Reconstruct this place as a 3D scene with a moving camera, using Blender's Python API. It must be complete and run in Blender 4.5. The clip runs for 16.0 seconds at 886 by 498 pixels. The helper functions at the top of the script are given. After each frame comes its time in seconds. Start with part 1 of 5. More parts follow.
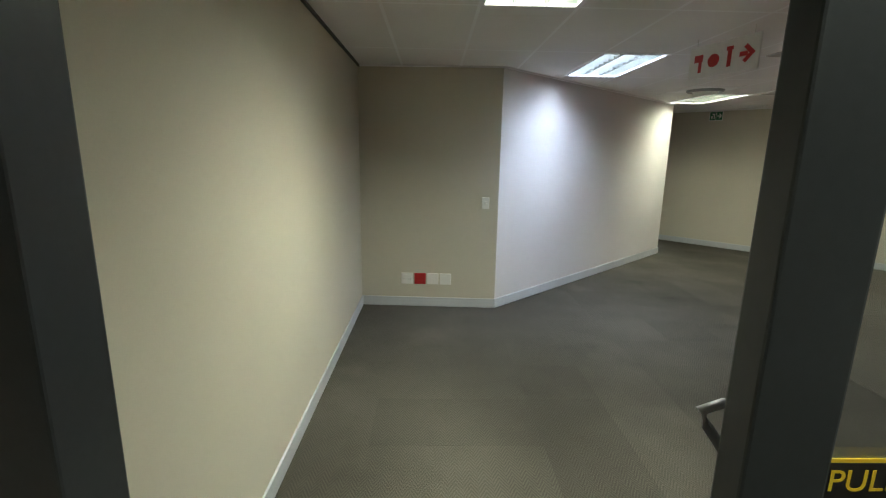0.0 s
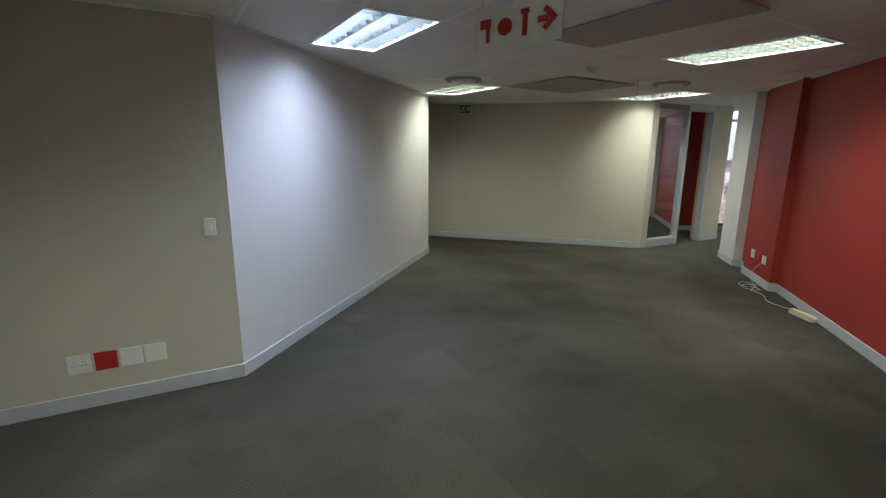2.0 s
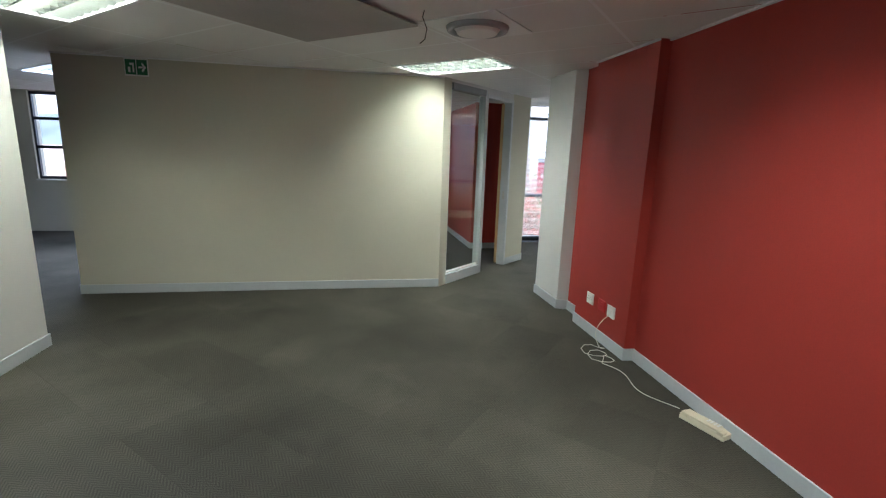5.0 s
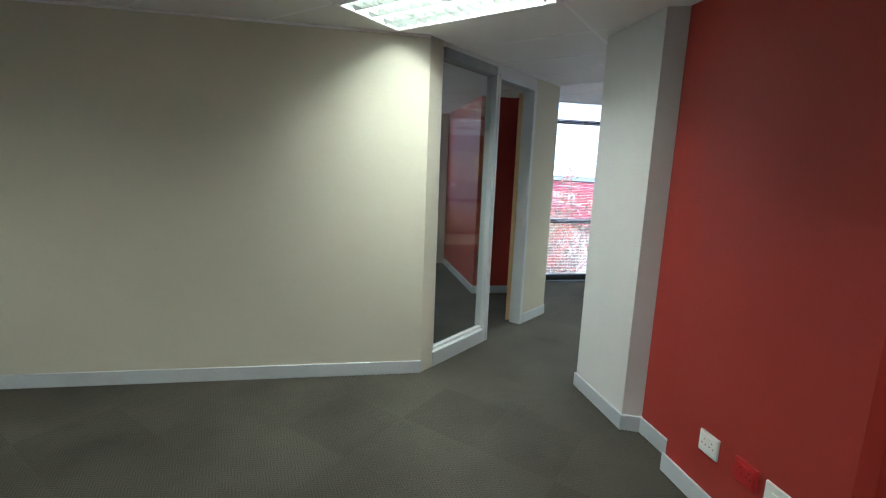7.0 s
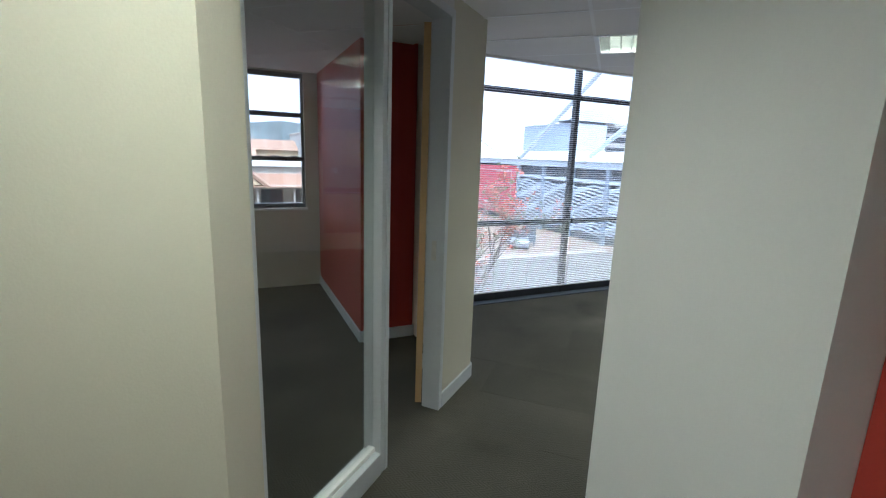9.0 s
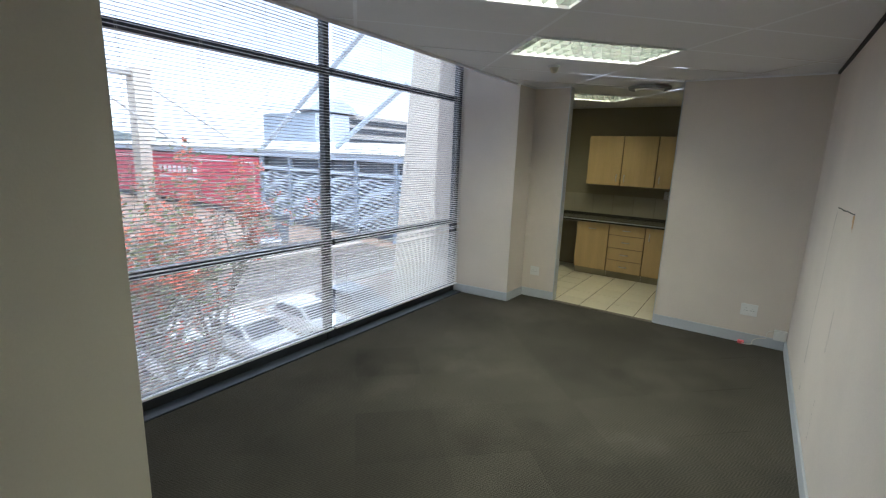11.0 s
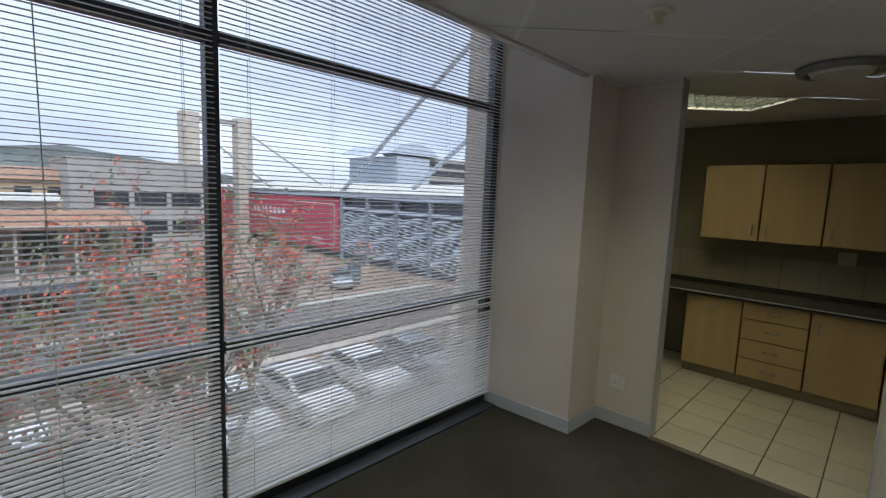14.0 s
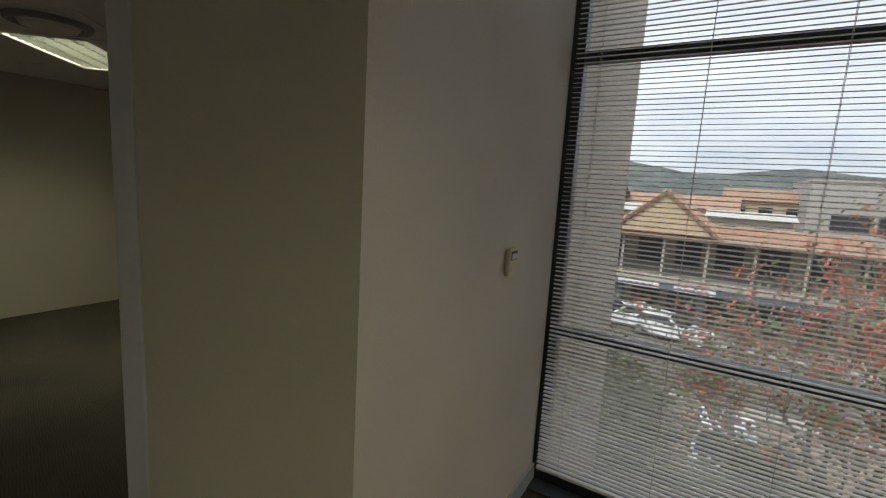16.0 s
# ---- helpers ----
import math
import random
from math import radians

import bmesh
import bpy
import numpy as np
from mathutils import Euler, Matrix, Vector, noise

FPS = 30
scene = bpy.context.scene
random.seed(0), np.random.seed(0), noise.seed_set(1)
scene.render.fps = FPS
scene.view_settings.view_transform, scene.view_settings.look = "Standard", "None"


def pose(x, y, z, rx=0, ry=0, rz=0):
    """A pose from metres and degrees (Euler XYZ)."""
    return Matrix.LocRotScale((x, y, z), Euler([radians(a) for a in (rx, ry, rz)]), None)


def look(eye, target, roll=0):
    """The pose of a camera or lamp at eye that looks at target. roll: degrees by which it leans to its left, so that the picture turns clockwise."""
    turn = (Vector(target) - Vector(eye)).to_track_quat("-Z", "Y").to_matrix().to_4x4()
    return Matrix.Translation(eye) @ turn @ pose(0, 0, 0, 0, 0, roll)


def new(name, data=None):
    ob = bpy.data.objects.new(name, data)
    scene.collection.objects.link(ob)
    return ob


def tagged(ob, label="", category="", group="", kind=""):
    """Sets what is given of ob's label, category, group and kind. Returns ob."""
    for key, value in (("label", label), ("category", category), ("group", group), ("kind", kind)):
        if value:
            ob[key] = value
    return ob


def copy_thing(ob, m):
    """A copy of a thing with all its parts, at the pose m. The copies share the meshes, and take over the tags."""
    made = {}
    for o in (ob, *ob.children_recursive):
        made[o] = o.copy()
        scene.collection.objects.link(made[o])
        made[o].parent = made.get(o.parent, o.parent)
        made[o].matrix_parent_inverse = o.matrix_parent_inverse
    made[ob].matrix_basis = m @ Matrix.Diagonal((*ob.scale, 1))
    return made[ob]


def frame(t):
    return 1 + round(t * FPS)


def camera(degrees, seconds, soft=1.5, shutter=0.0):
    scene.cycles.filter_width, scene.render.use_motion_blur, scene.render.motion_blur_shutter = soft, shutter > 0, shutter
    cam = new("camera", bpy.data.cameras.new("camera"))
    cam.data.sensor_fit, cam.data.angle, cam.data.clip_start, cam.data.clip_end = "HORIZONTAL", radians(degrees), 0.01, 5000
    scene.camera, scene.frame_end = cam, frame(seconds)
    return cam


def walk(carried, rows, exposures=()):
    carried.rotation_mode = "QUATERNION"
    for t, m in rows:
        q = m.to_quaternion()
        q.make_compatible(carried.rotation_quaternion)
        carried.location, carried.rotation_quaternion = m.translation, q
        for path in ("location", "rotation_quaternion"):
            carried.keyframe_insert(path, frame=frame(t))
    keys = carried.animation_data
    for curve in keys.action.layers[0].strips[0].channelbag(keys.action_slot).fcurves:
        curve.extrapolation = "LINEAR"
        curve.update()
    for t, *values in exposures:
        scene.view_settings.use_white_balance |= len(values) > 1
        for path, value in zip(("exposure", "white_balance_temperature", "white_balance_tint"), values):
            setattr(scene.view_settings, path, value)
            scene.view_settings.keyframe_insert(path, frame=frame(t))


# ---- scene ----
cam = camera(88.5, 16.0, soft=1.2)
PATH = [
    (0, (-0.548, -0.144, 1.623), (-1.897, 1.274, 1.21), 1.0),
    (0.5, (-0.806, 0.141, 1.639), (-2.097, 1.617, 1.25), 0.8),
    (1, (-0.989, 0.428, 1.675), (-2.098, 2.042, 1.27), 0.6),
    (1.5, (-1.157, 0.64, 1.678), (-1.962, 2.426, 1.273), 0.2),
    (2, (-1.214, 0.979, 1.653), (-1.678, 2.877, 1.223), 0.5),
    (2.5, (-1.215, 1.371, 1.662), (-1.45, 3.312, 1.242), 0.9),
    (3, (-1.178, 1.833, 1.642), (-1.215, 3.788, 1.218), 1.2),
    (3.5, (-1.145, 2.306, 1.63), (-1.013, 4.258, 1.218), 1.5),
    (4, (-1.082, 2.839, 1.644), (-0.8, 4.775, 1.229), 1.7),
    (4.2, (-1.026, 3.093, 1.636), (-0.7, 5.021, 1.215), 2.0),
    (6.3, (-0.431, 5.273, 1.578), (0.007, 7.189, 1.205), 1.6),
    (6.5, (-0.357, 5.488, 1.589), (0.042, 7.413, 1.221), 2.0),
    (7, (-0.253, 6.016, 1.544), (0.138, 7.948, 1.206), 2.2),
    (7.5, (-0.103, 6.53, 1.538), (0.375, 8.443, 1.208), 1.8),
    (8, (0.065, 7.021, 1.574), (0.626, 8.91, 1.228), 1.8),
    (8.2, (0.11, 7.215, 1.577), (0.722, 9.085, 1.215), 1.9),
    (10.3, (0.908, 8.832, 1.647), (2.219, 10.284, 1.234), 2.0),
    (10.5, (1.028, 8.955, 1.641), (2.433, 10.319, 1.234), 2.0),
    (11, (1.331, 9.196, 1.664), (2.951, 10.297, 1.26), 2.2),
    (11.5, (1.624, 9.433, 1.659), (3.409, 10.235, 1.25), 2.0),
    (12, (1.929, 9.566, 1.653), (3.803, 10.142, 1.254), 2.0),
    (12.5, (2.341, 9.623, 1.669), (4.249, 10.092, 1.294), 2.4),
    (13, (2.709, 9.741, 1.649), (4.623, 10.213, 1.311), 2.4),
    (13.5, (3.027, 9.868, 1.67), (4.875, 10.569, 1.366), 2.3),
    (14, (3.212, 9.986, 1.649), (4.628, 11.378, 1.409), 2.2),
    (14.5, (3.229, 10.026, 1.67), (3.948, 11.875, 1.419), 2.1),
    (15, (3.046, 9.974, 1.642), (3.107, 11.959, 1.406), 2.7),
    (15.5, (2.846, 9.909, 1.656), (2.362, 11.833, 1.402), 3.0),
    (16, (2.613, 9.829, 1.651), (1.574, 11.512, 1.356), 3.4),
]
EXPO = [(0.0, 2.2, 5700, 11), (0.6, 1.95, 5700, 12), (1.5, 1.8, 5500, 14), (4.2, 2.12, 5300, 14), (6.3, 2.22, 5100, 12), (8.2, 1.75, 5200, 12), (10.3, 1.42, 5400, 12), (12.0, 1.12, 5900, 16), (13.3, 1.12, 6100, 14), (14.0, 0.25, 5900, 14), (14.5, -0.15, 5900, 17), (15.0, -0.25, 6100, 17), (15.5, -0.05, 6300, 12), (16.0, 0.2, 6700, 10)]
walk(cam, [(t, look(e, g, r)) for t, e, g, r in PATH], EXPO)

# ---------------- world and sun ----------------
world = bpy.data.worlds.new("overcast_sky")
scene.world = world
world.use_nodes = True
wt = world.node_tree
wt.nodes.clear()
w_out = wt.nodes.new("ShaderNodeOutputWorld")
w_bg = wt.nodes.new("ShaderNodeBackground")
w_sky = wt.nodes.new("ShaderNodeTexSky")
w_sky.sky_type = "NISHITA"
w_sky.sun_disc = False
w_sky.sun_elevation = radians(55)
w_sky.sun_rotation = radians(200)
w_map = wt.nodes.new("ShaderNodeMapping")
w_co = wt.nodes.new("ShaderNodeTexCoord")
w_map.inputs["Scale"].default_value = (1, 1, 3)
w_no = wt.nodes.new("ShaderNodeTexNoise")
w_no.inputs["Scale"].default_value = 2.2
w_no.inputs["Detail"].default_value = 8
w_ra = wt.nodes.new("ShaderNodeValToRGB")
w_ra.color_ramp.elements[0].position, w_ra.color_ramp.elements[0].color = 0.36, (5.6, 6.1, 7.2, 1)
w_ra.color_ramp.elements[1].position, w_ra.color_ramp.elements[1].color = 0.64, (9.4, 9.7, 10.4, 1)
w_mix = wt.nodes.new("ShaderNodeMix")
w_mix.data_type = "RGBA"
w_mix.inputs[0].default_value = 0.85
wt.links.new(w_co.outputs["Generated"], w_map.inputs["Vector"])
wt.links.new(w_map.outputs["Vector"], w_no.inputs["Vector"])
wt.links.new(w_no.outputs["Fac"], w_ra.inputs["Fac"])
wt.links.new(w_sky.outputs["Color"], w_mix.inputs[6])
wt.links.new(w_ra.outputs["Color"], w_mix.inputs[7])
wt.links.new(w_mix.outputs[2], w_bg.inputs["Color"])
w_bg.inputs["Strength"].default_value = 0.13
wt.links.new(w_bg.outputs["Background"], w_out.inputs["Surface"])

sun_data = bpy.data.lights.new("sun", "SUN")
sun_data.energy, sun_data.angle, sun_data.color = 2.6, radians(20), (1.0, 0.97, 0.92)
sun = new("sun", sun_data)
sun.matrix_world = look((0, 0, 60), (20, 45, 0))


# ---------------- materials ----------------
def mat(name, base, rough=0.6, metal=0.0, vary=0.12, scale=3.0, fine=60.0, bump=0.05, emit=None, strength=0.0, rnd=0.0, spec=0.5):
    m = bpy.data.materials.new(name)
    m.use_nodes = True
    nt = m.node_tree
    b = nt.nodes["Principled BSDF"]
    b.inputs["Roughness"].default_value = rough
    b.inputs["Metallic"].default_value = metal
    b.inputs["Specular IOR Level"].default_value = spec
    co = nt.nodes.new("ShaderNodeNewGeometry")
    n1 = nt.nodes.new("ShaderNodeTexNoise")
    n1.inputs["Scale"].default_value, n1.inputs["Detail"].default_value = scale, 5
    n2 = nt.nodes.new("ShaderNodeTexNoise")
    n2.inputs["Scale"].default_value, n2.inputs["Detail"].default_value = fine, 3
    nt.links.new(co.outputs["Position"], n1.inputs["Vector"])
    nt.links.new(co.outputs["Position"], n2.inputs["Vector"])
    add = nt.nodes.new("ShaderNodeMath")
    add.operation = "MULTIPLY_ADD"
    nt.links.new(n2.outputs["Fac"], add.inputs[0])
    add.inputs[1].default_value = 0.4
    nt.links.new(n1.outputs["Fac"], add.inputs[2])
    mr = nt.nodes.new("ShaderNodeMapRange")
    mr.inputs["From Min"].default_value, mr.inputs["From Max"].default_value = 0.4, 1.0
    mr.inputs["To Min"].default_value, mr.inputs["To Max"].default_value = 1 - vary, 1 + vary
    nt.links.new(add.outputs[0], mr.inputs["Value"])
    fac = mr.outputs["Result"]
    if rnd:
        oi = nt.nodes.new("ShaderNodeObjectInfo")
        r2 = nt.nodes.new("ShaderNodeMapRange")
        r2.inputs["To Min"].default_value, r2.inputs["To Max"].default_value = 1 - rnd, 1 + rnd
        nt.links.new(oi.outputs["Random"], r2.inputs["Value"])
        mu = nt.nodes.new("ShaderNodeMath")
        mu.operation = "MULTIPLY"
        nt.links.new(fac, mu.inputs[0])
        nt.links.new(r2.outputs["Result"], mu.inputs[1])
        fac = mu.outputs[0]
    vm = nt.nodes.new("ShaderNodeVectorMath")
    vm.operation = "SCALE"
    vm.inputs[0].default_value = base
    nt.links.new(fac, vm.inputs["Scale"])
    nt.links.new(vm.outputs["Vector"], b.inputs["Base Color"])
    if bump:
        bu = nt.nodes.new("ShaderNodeBump")
        bu.inputs["Strength"].default_value, bu.inputs["Distance"].default_value = bump, 0.01
        nt.links.new(n2.outputs["Fac"], bu.inputs["Height"])
        nt.links.new(bu.outputs["Normal"], b.inputs["Normal"])
    if emit:
        b.inputs["Emission Color"].default_value = (*emit, 1)
        b.inputs["Emission Strength"].default_value = strength
    return m


def carpet_material():
    m = mat("carpet", (0.068, 0.0635, 0.051), 0.97, vary=0.28, scale=1.0, fine=160, bump=0.6, rnd=0.085, spec=0.12)
    nt = m.node_tree
    b = nt.nodes["Principled BSDF"]
    co = nt.nodes.new("ShaderNodeNewGeometry")
    # woven herringbone: two slanted wave fields chosen by a coarse stripe
    rot = []
    for a in (30, -30):
        mp = nt.nodes.new("ShaderNodeMapping")
        mp.inputs["Rotation"].default_value = (0, 0, radians(a - 45))
        wv = nt.nodes.new("ShaderNodeTexWave")
        wv.inputs["Scale"].default_value = 22
        wv.inputs["Distortion"].default_value = 1.5
        wv.inputs["Detail"].default_value = 2
        nt.links.new(co.outputs["Position"], mp.inputs["Vector"])
        nt.links.new(mp.outputs["Vector"], wv.inputs["Vector"])
        rot.append(wv)
    mp = nt.nodes.new("ShaderNodeMapping")
    mp.inputs["Rotation"].default_value = (0, 0, radians(-45))
    st = nt.nodes.new("ShaderNodeTexWave")
    st.inputs["Scale"].default_value = 4.2
    nt.links.new(co.outputs["Position"], mp.inputs["Vector"])
    nt.links.new(mp.outputs["Vector"], st.inputs["Vector"])
    gt = nt.nodes.new("ShaderNodeMath")
    gt.operation = "GREATER_THAN"
    gt.inputs[1].default_value = 0.5
    nt.links.new(st.outputs["Fac"], gt.inputs[0])
    mx = nt.nodes.new("ShaderNodeMix")
    nt.links.new(gt.outputs[0], mx.inputs[0])
    nt.links.new(rot[0].outputs["Fac"], mx.inputs[2])
    nt.links.new(rot[1].outputs["Fac"], mx.inputs[3])
    old = b.inputs["Base Color"].links[0].from_socket
    mr = nt.nodes.new("ShaderNodeMapRange")
    mr.inputs["To Min"].default_value, mr.inputs["To Max"].default_value = 0.82, 1.2
    nt.links.new(mx.outputs[0], mr.inputs["Value"])
    vm = nt.nodes.new("ShaderNodeVectorMath")
    vm.operation = "SCALE"
    nt.links.new(old, vm.inputs[0])
    nt.links.new(mr.outputs["Result"], vm.inputs["Scale"])
    # trodden pale patches and dark soiling
    out = vm.outputs["Vector"]
    for sc, lo, hi, a, e, det in ((0.55, 0.36, 0.66, 0.80, 1.20, 3), (1.3, 0.54, 0.74, 1.0, 1.26, 6), (1.7, 0.24, 0.44, 0.78, 1.0, 5)):
        sn = nt.nodes.new("ShaderNodeTexNoise")
        sn.inputs["Scale"].default_value, sn.inputs["Detail"].default_value = sc, det
        nt.links.new(co.outputs["Position"], sn.inputs["Vector"])
        sr = nt.nodes.new("ShaderNodeMapRange")
        sr.interpolation_type = "SMOOTHSTEP"
        sr.inputs["From Min"].default_value, sr.inputs["From Max"].default_value = lo, hi
        sr.inputs["To Min"].default_value, sr.inputs["To Max"].default_value = a, e
        nt.links.new(sn.outputs["Fac"], sr.inputs["Value"])
        sv = nt.nodes.new("ShaderNodeVectorMath")
        sv.operation = "SCALE"
        nt.links.new(out, sv.inputs[0])
        nt.links.new(sr.outputs["Result"], sv.inputs["Scale"])
        out = sv.outputs["Vector"]
    nt.links.new(out, b.inputs["Base Color"])
    return m


def glass_material(name, tint=(1, 1, 1)):
    m = bpy.data.materials.new(name)
    m.use_nodes = True
    nt = m.node_tree
    nt.nodes.clear()
    o = nt.nodes.new("ShaderNodeOutputMaterial")
    tr = nt.nodes.new("ShaderNodeBsdfTransparent")
    tr.inputs["Color"].default_value = (*tint, 1)
    gl = nt.nodes.new("ShaderNodeBsdfGlossy")
    gl.inputs["Roughness"].default_value = 0.02
    lw = nt.nodes.new("ShaderNodeLayerWeight")
    pw = nt.nodes.new("ShaderNodeMath")
    pw.operation = "POWER"
    pw.inputs[1].default_value = 4.0
    nt.links.new(lw.outputs["Facing"], pw.inputs[0])
    fr = nt.nodes.new("ShaderNodeMapRange")
    fr.inputs["To Min"].default_value, fr.inputs["To Max"].default_value = 0.075, 0.6
    nt.links.new(pw.outputs[0], fr.inputs["Value"])
    mx = nt.nodes.new("ShaderNodeMixShader")
    nt.links.new(fr.outputs["Result"], mx.inputs["Fac"])
    nt.links.new(tr.outputs["BSDF"], mx.inputs[1])
    nt.links.new(gl.outputs["BSDF"], mx.inputs[2])
    nt.links.new(mx.outputs["Shader"], o.inputs["Surface"])
    return m


def wood_material(name, base):
    m = mat(name, base, 0.42, vary=0.1, scale=2.5, fine=25, bump=0.02)
    nt = m.node_tree
    for n in nt.nodes:
        if n.type == "TEX_NOISE":
            mp = nt.nodes.new("ShaderNodeMapping")
            mp.inputs["Scale"].default_value = (4, 4, 0.35)
            src = n.inputs["Vector"].links[0].from_socket
            nt.links.new(src, mp.inputs["Vector"])
            nt.links.new(mp.outputs["Vector"], n.inputs["Vector"])
    return m


M_CREAM = mat("cream_wall_paint", (0.57, 0.545, 0.45), 0.85, vary=0.05, scale=0.9, fine=140, bump=0.06, spec=0.25)
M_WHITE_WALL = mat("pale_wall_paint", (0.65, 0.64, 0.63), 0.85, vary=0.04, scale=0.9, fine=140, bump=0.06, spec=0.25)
M_TAUPE = mat("taupe_wall_paint", (0.69, 0.625, 0.55), 0.85, vary=0.09, scale=1.3, fine=140, bump=0.06, spec=0.25)
M_RED = mat("red_wall_paint", (0.34, 0.036, 0.026), 0.55, vary=0.10, scale=1.1, fine=120, bump=0.05, spec=0.4)
M_BASE = mat("grey_skirting_paint", (0.50, 0.53, 0.56), 0.5, vary=0.08, scale=3, bump=0.02)
M_CEIL = mat("mineral_ceiling_tile", (0.80, 0.785, 0.78), 0.9, vary=0.05, scale=1.2, fine=220, bump=0.15, spec=0.2)
M_TBAR = mat("white_ceiling_grid", (0.86, 0.86, 0.87), 0.4, vary=0.05, bump=0)
M_CARPET = carpet_material()
M_DARKFRAME = mat("charcoal_aluminium", (0.05, 0.057, 0.064), 0.38, 0.3, vary=0.15, scale=4, bump=0.01)
M_ALU = mat("pale_grey_aluminium", (0.58, 0.60, 0.62), 0.4, 0.2, vary=0.06, scale=3, bump=0.01)
M_WHITE = mat("white_plastic", (0.78, 0.78, 0.75), 0.35, vary=0.04, scale=12, bump=0.01)
M_REDPL = mat("red_plastic", (0.42, 0.018, 0.02), 0.35, vary=0.06, scale=12, bump=0.01)
M_PINK = mat("pink_plastic", (0.80, 0.12, 0.13), 0.4, vary=0.06, scale=12, bump=0.01)
M_CREAMPL = mat("cream_plastic", (0.66, 0.60, 0.45), 0.4, vary=0.06, scale=12, bump=0.01)
M_BLACK = mat("black_plastic", (0.012, 0.012, 0.013), 0.45, vary=0.1, bump=0.01)
M_SILVER = mat("brushed_steel", (0.60, 0.58, 0.54), 0.3, 0.9, vary=0.08, scale=20, bump=0.01)
M_SLAT = mat("white_blind_slat", (0.84, 0.85, 0.86), 0.45, vary=0.05, scale=3, bump=0)
M_LOUVRE = mat("reflector_louvre", (0.33, 0.35, 0.33), 0.3, 0.85, vary=0.05, scale=5, bump=0)
M_RING = mat("grey_vent_ring", (0.28, 0.29, 0.30), 0.4, 0.4, vary=0.1, scale=8, bump=0)
# shade of the door and drawer gaps, put into a darker body colour
M_CARCASS = mat("gap_shade_carcass", (0.26, 0.19, 0.10), 0.7, vary=0.1, bump=0)
M_REFL = mat("white_reflector_tray", (0.8, 0.8, 0.78), 0.4, vary=0.03, scale=5, bump=0)
M_TUBE_W = mat("cool_tube", (0.9, 0.9, 0.9), 0.3, vary=0, bump=0, emit=(0.86, 0.93, 1.0), strength=5)
M_TUBE_Y = mat("warm_tube", (0.9, 0.9, 0.9), 0.3, vary=0, bump=0, emit=(1.0, 0.96, 0.72), strength=3.5)
M_MAPLE = wood_material("maple_laminate", (0.55, 0.40, 0.20))
M_DOORWOOD = wood_material("raw_door_edge", (0.62, 0.40, 0.20))
M_COUNTER = mat("dark_granite_top", (0.045, 0.045, 0.042), 0.25, vary=0.5, scale=40, fine=200, bump=0.01)
M_FTILE = mat("cream_floor_tile", (0.60, 0.555, 0.44), 0.3, vary=0.06, scale=3, fine=30, bump=0.02, rnd=0.05)
M_GROUT = mat("dark_grout", (0.16, 0.14, 0.11), 0.9, vary=0.2, scale=8)
M_WTILE = mat("beige_wall_tile", (0.42, 0.39, 0.30), 0.25, vary=0.05, scale=3, fine=30, bump=0.01, rnd=0.04)
M_KWALL = mat("olive_kitchen_paint", (0.30, 0.28, 0.20), 0.85, vary=0.06, scale=1, fine=120, bump=0.05)
M_GLASS = glass_material("clear_glass", (0.95, 0.97, 0.97))
M_GREEN = mat("exit_sign_green", (0.01, 0.13, 0.06), 0.4, vary=0.05, bump=0)
M_YELLOW = mat("yellow_sticker", (0.72, 0.52, 0.02), 0.4, vary=0.05, bump=0)
M_CRACK = mat("dark_crack", (0.03, 0.028, 0.025), 0.9, vary=0.3, scale=20, bump=0)
M_RAWWOOD = mat("broken_board", (0.50, 0.30, 0.14), 0.9, vary=0.3, scale=40, bump=0.3)
M_CORD = mat("white_cord", (0.66, 0.64, 0.58), 0.5, vary=0.05, bump=0)


# ---------------- mesh helpers ----------------
def bm_box(bm, lo, hi, m=None, bevel=0.0):
    r = bmesh.ops.create_cube(bm, size=1.0)
    vs = r["verts"]
    c = [(a + b) / 2 for a, b in zip(lo, hi)]
    d = [max(abs(b - a), 1e-4) for a, b in zip(lo, hi)]
    for v in vs:
        v.co = Vector((v.co.x * d[0] + c[0], v.co.y * d[1] + c[1], v.co.z * d[2] + c[2]))
    if bevel:
        es = list({e for v in vs for e in v.link_edges})
        g = bmesh.ops.bevel(bm, geom=es, offset=min(bevel, min(d) * 0.45), segments=2, affect="EDGES", profile=0.6)
        vs = list({v for f in g["faces"] for v in f.verts} | {v for v in vs if v.is_valid})
    if m is not None:
        bmesh.ops.transform(bm, matrix=m, verts=vs)
    return vs


def bm_cyl(bm, p, q, r1, r2=None, seg=12):
    p, q = Vector(p), Vector(q)
    d = q - p
    m = Matrix.Translation((p + q) / 2) @ d.to_track_quat("Z", "Y").to_matrix().to_4x4()
    return bmesh.ops.create_cone(bm, cap_ends=True, segments=seg, radius1=r1, radius2=r1 if r2 is None else r2, depth=d.length, matrix=m)["verts"]


def bm_prism(bm, pts, z0, z1):
    lo = [bm.verts.new((x, y, z0)) for x, y in pts]
    hi = [bm.verts.new((x, y, z1)) for x, y in pts]
    n = len(pts)
    bm.faces.new(lo[::-1])
    bm.faces.new(hi)
    for i in range(n):
        bm.faces.new((lo[i], lo[(i + 1) % n], hi[(i + 1) % n], hi[i]))


def mesh_of(bm, name, material, smooth=False):
    bmesh.ops.recalc_face_normals(bm, faces=bm.faces)
    me = bpy.data.meshes.new(name)
    bm.to_mesh(me)
    bm.free()
    me.materials.append(material)
    if smooth:
        for p in me.polygons:
            p.use_smooth = True
    return me


